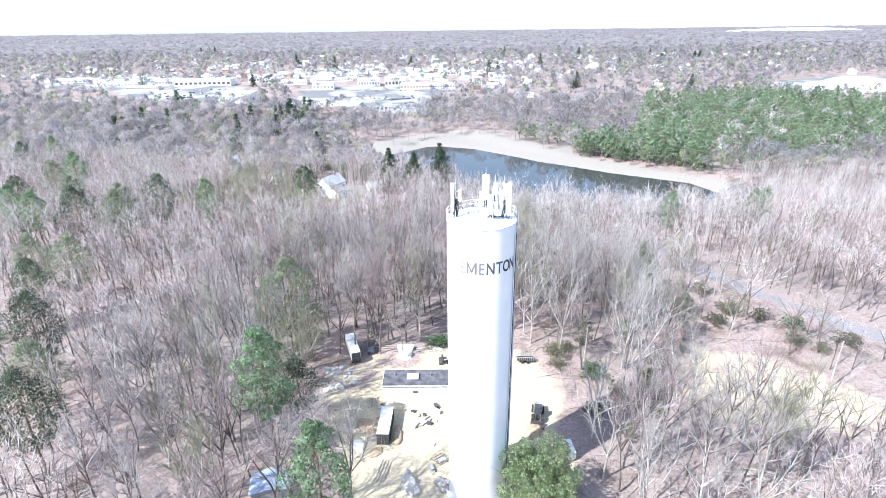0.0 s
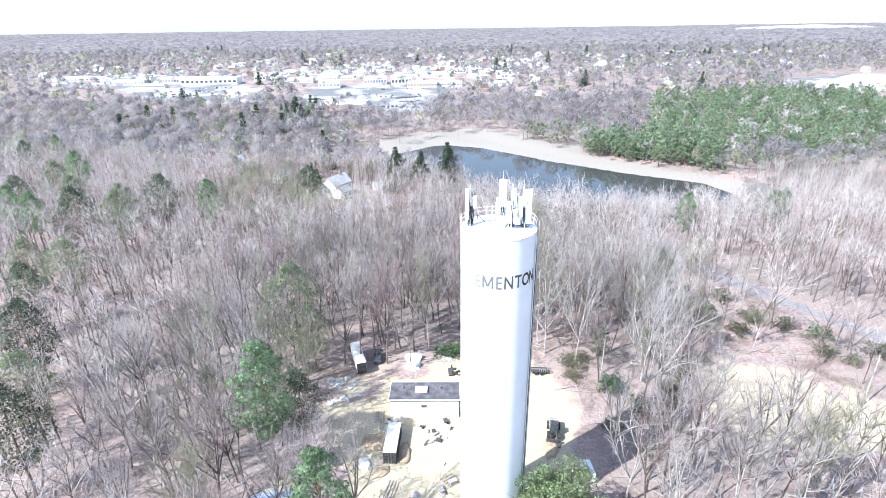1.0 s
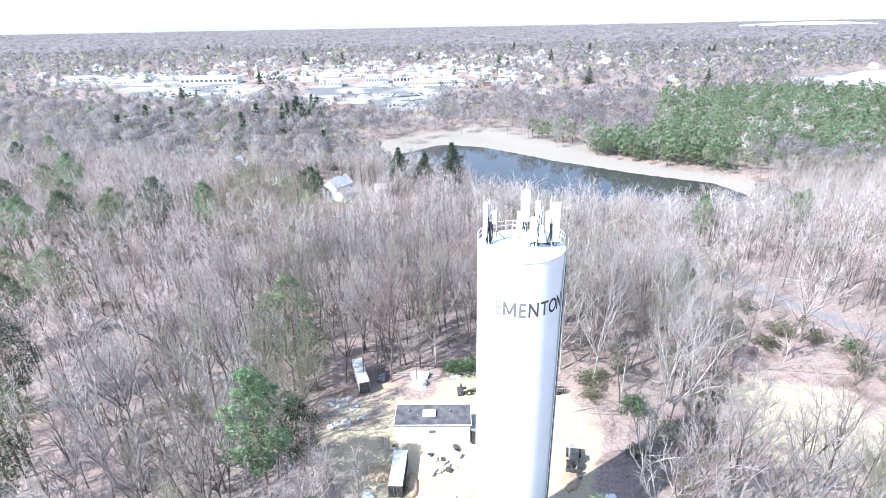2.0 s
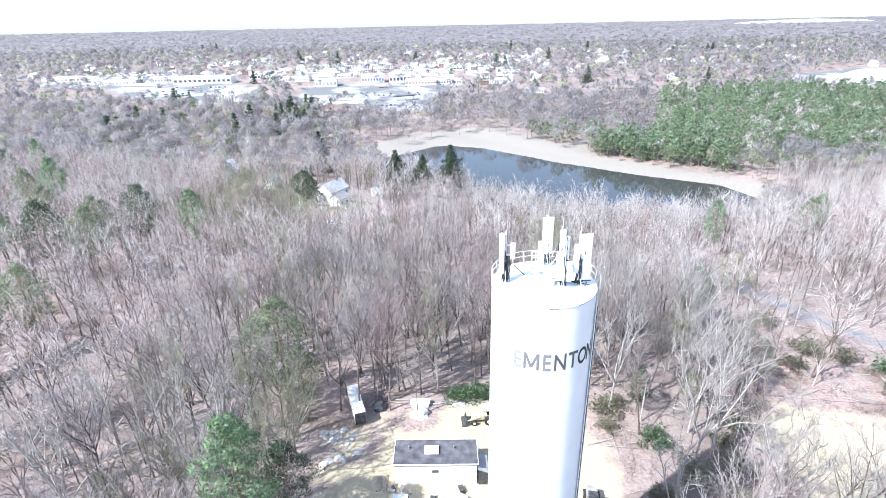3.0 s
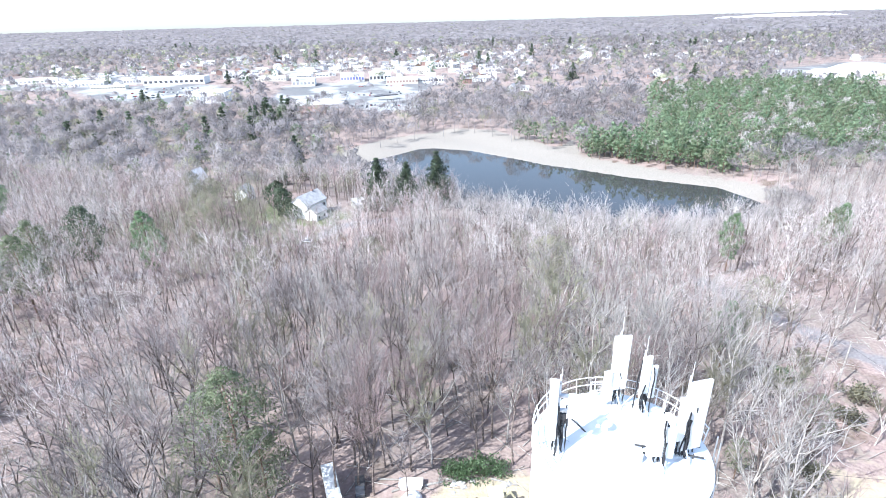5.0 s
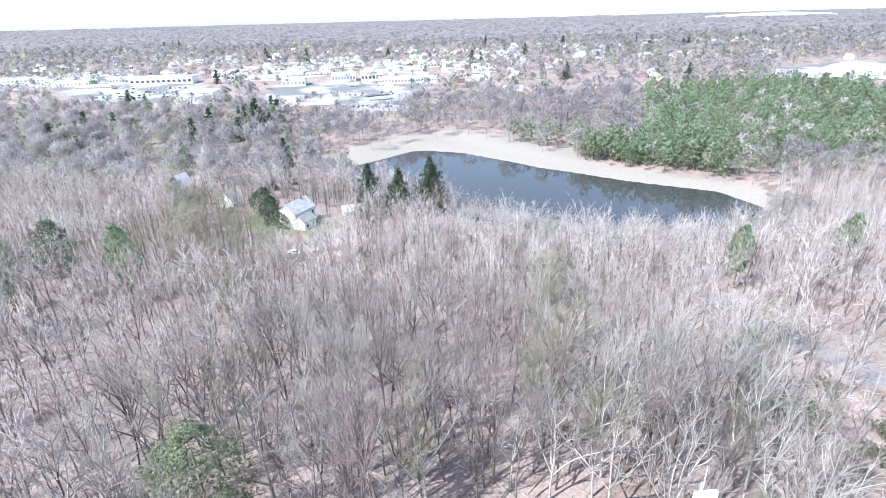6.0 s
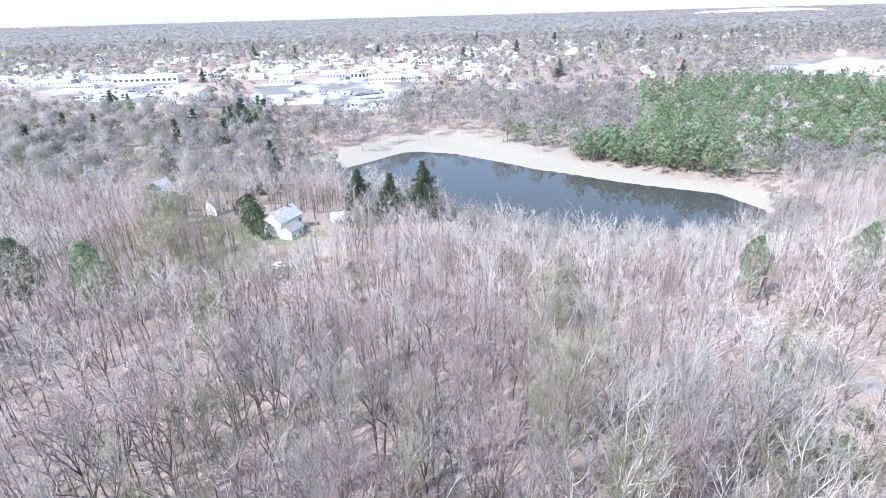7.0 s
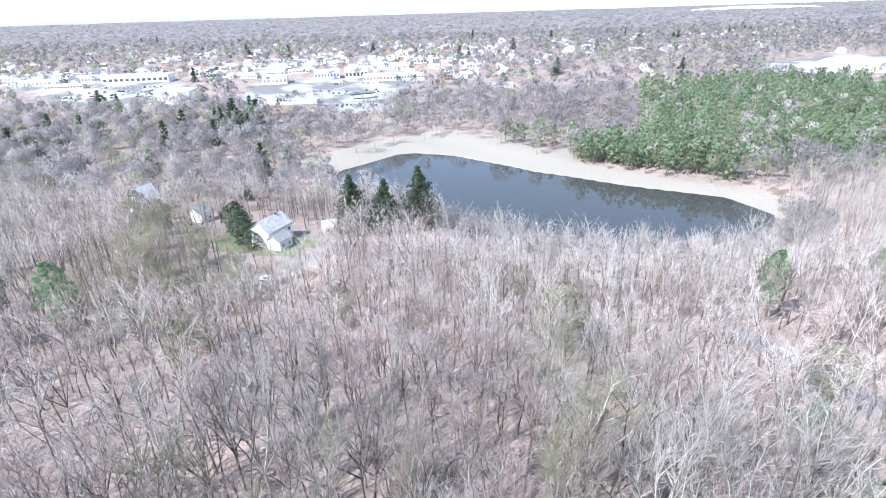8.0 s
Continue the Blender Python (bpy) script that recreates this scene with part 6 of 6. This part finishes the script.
# large buildings of the town: x, y, width, depth, height, turn
def store(x, y, w, d, hgt, turn, wall_mat, front_mat, label, bays=5):
    ob = thing("store_building", on_land(x, y, turn), label, "building", "large buildings of the town")
    bm = bmesh.new()
    box(bm, -w / 2, -d / 2, -2, w / 2, d / 2, hgt)
    wall = part("wall", bm, wall_mat, ob)
    bm = bmesh.new()
    box(bm, -w / 2 - 0.3, -d / 2 - 0.3, hgt, w / 2 + 0.3, d / 2 + 0.3, hgt + 0.6, 0.1)
    roof = part("roof", bm, roof_white, ob, "pale flat roof")
    bays *= 2
    for k in range(bays):
        bm = bmesh.new()
        x0 = -w / 2 + (k + 0.2) * w / bays
        box(bm, x0, -d / 2 - 0.12, hgt * 0.25, x0 + 0.6 * w / bays, -d / 2 + 0.1, hgt * 0.62)
        part("window", bm, front_mat, wall)
    for k in range(3):
        bm = bmesh.new()
        box(bm, -w * 0.3 + k * w * 0.28, -1.5, hgt + 0.55, -w * 0.3 + k * w * 0.28 + 2.5, 1.0, hgt + 1.9, 0.1)
        part("roof_unit", bm, galvanised, roof)


store(-362, 846, 84, 26, 9, 3, wall_white, roof_dark, "long low white building with a dark glazed front", 6)
store(-428, 860, 26, 20, 8, 3, wall_white, roof_grey, "white block beside the long building", 3)
store(-258, 694, 42, 38, 10, 4, wall_white, galvanised, "white flat-roofed building with a columned front", 6)
store(-169, 793, 30, 22, 9, 6, wall_white, roof_grey, "white commercial building with a pale roof", 3)
store(-107, 820, 32, 24, 10, 6, wall_white, panel_blue, "white store with a violet-blue front", 4)
store(-68, 813, 30, 20, 11, 6, wall_white, roof_dark, "white store building with dark windows", 3)
store(-128, 656, 66, 12, 4, -6, wall_white, roof_white, "long low white shopping arcade", 12)
store(-36, 782, 42, 16, 7, 2, wall_cream, roof_red, "store with a pinkish red front", 5)
store(2, 797, 36, 14, 6, 0, wall_white, roof_dark, "white store with dark signs along its front", 5)
store(-500, 858, 60, 24, 6, 6, wall_white, roof_grey, "white warehouse with a wide flat roof", 6)
store(-590, 905, 70, 24, 6, 8, wall_white, roof_grey, "white warehouse with a wide flat roof", 6)
store(-440, 812, 46, 12, 4.5, 4, wall_cream, roof_dark, "low pale shop row with dark windows", 6)
store(-225, 850, 40, 18, 6, 0, wall_cream, roof_grey, "pale flat-roofed shop building", 5)
ob = thing("fuel_canopy", on_land(-50, 664, 28), "flat dark canopy on posts over a forecourt", "canopy")
bm = bmesh.new()
box(bm, -14, -3.5, 4.6, 14, 3.5, 5.5, 0.1)
part("roof", bm, roof_dark, ob)
for x in (-11, 0, 11):
    bm = bmesh.new()
    rod(bm, (x, 0, -0.5), (x, 0, 4.7), 0.3, 8)
    part("post", bm, steel_white, ob)
g = random.Random(23)
for k in range(34):
    x, y = g.uniform(-560, 110), g.choice((868, 880, 905, 930, 965)) + g.uniform(-12, 12)
    store(x, y, g.uniform(14, 30), g.uniform(10, 18), g.uniform(4, 8), g.uniform(-8, 14), (wall_white, wall_white, wall_cream)[k % 3], (roof_grey, glass_dark, roof_white)[k % 3],
          ("white flat-roofed shop in the town", "white flat-roofed shop in the town", "cream flat-roofed shop in the town")[k % 3], 3)
house(on_land(-121, 598, 5), 28, 15, 3.5, 5.0, wall_brick, roof_red, "wide house with a reddish brown roof", "", True, False, False)
house(on_land(98, 690, 70), 16, 11, 5, 5, wall_white, roof_grey, "white gabled house among the trees beyond the lake", "", True, False, False)
house(on_land(70, 785, 12), 40, 14, 4, 3, wall_white, roof_white, "long white gabled hall among the trees", "", True, False, False)

g = random.Random(11)
models = []
for k in range(10):
    wall_mat = (wall_white, wall_white, wall_cream, wall_white, wall_brick)[k % 5]
    roof_mat = (roof_grey, roof_white, roof_grey, roof_grey, roof_white)[(k * 3) % 5]
    colour = {wall_white: "white", wall_cream: "cream", wall_brick: "brick"}[wall_mat]
    models.append(house(Matrix.Identity(4), 10 + k % 4 * 1.5, 8 + k % 3, 3.2 + 2.6 * (k % 2), 2.6 + 0.4 * (k % 3), wall_mat, roof_mat,
                        f"{colour} gabled house in the distant town", "houses of the town", True, k % 3 == 0, False))
for k, (x, y) in enumerate(TOWN_HOUSES):
    m = on_land(x, y, g.choice((0, 90, 0, 90, 45)) + g.uniform(-15, 15))
    copy_thing(models[k % 10], m)
for model in models:
    for child in [*model.children_recursive, model]:
        bpy.data.objects.remove(child)

car_models = [car(on_land(-100, 700, 0), mat, f"{word} car parked in the town", "cars parked in the town") for mat, word in ((car_white, "white"), (car_dark, "dark"), (car_red, "red"))]
for k in range(110):
    if k % 2:
        x, y = g.uniform(-110, -30), g.choice((622, 629, 700, 716, 765))
    else:
        x, y = g.uniform(-400, -280), g.choice((728, 742, 764, 790))
    copy_thing(car_models[g.choice((0, 0, 1, 1, 2))], on_land(x, y + g.uniform(-1, 1), 90 + g.uniform(-4, 4)))

# pale heap of gravel beyond the pine wood, and a bare pit near the horizon
ob = thing("gravel_mound", pose(560, 745, float(land(560, 745)) - 4), "broad pale mound of bare gravel beyond the pines", "gravel mound")
bm = bmesh.new()
lumpy(bm, 72, 50, 15, 21, 0.25, 4)
part("mound", bm, gravel_heap, ob, smooth=True)
ob = thing("gravel_mound", pose(2080, 3350, float(land(2080, 3350)) - 3), "long pale bare bank near the horizon", "gravel mound")
bm = bmesh.new()
lumpy(bm, 420, 90, 26, 22, 0.2, 4)
part("mound", bm, gravel_heap, ob, smooth=True)
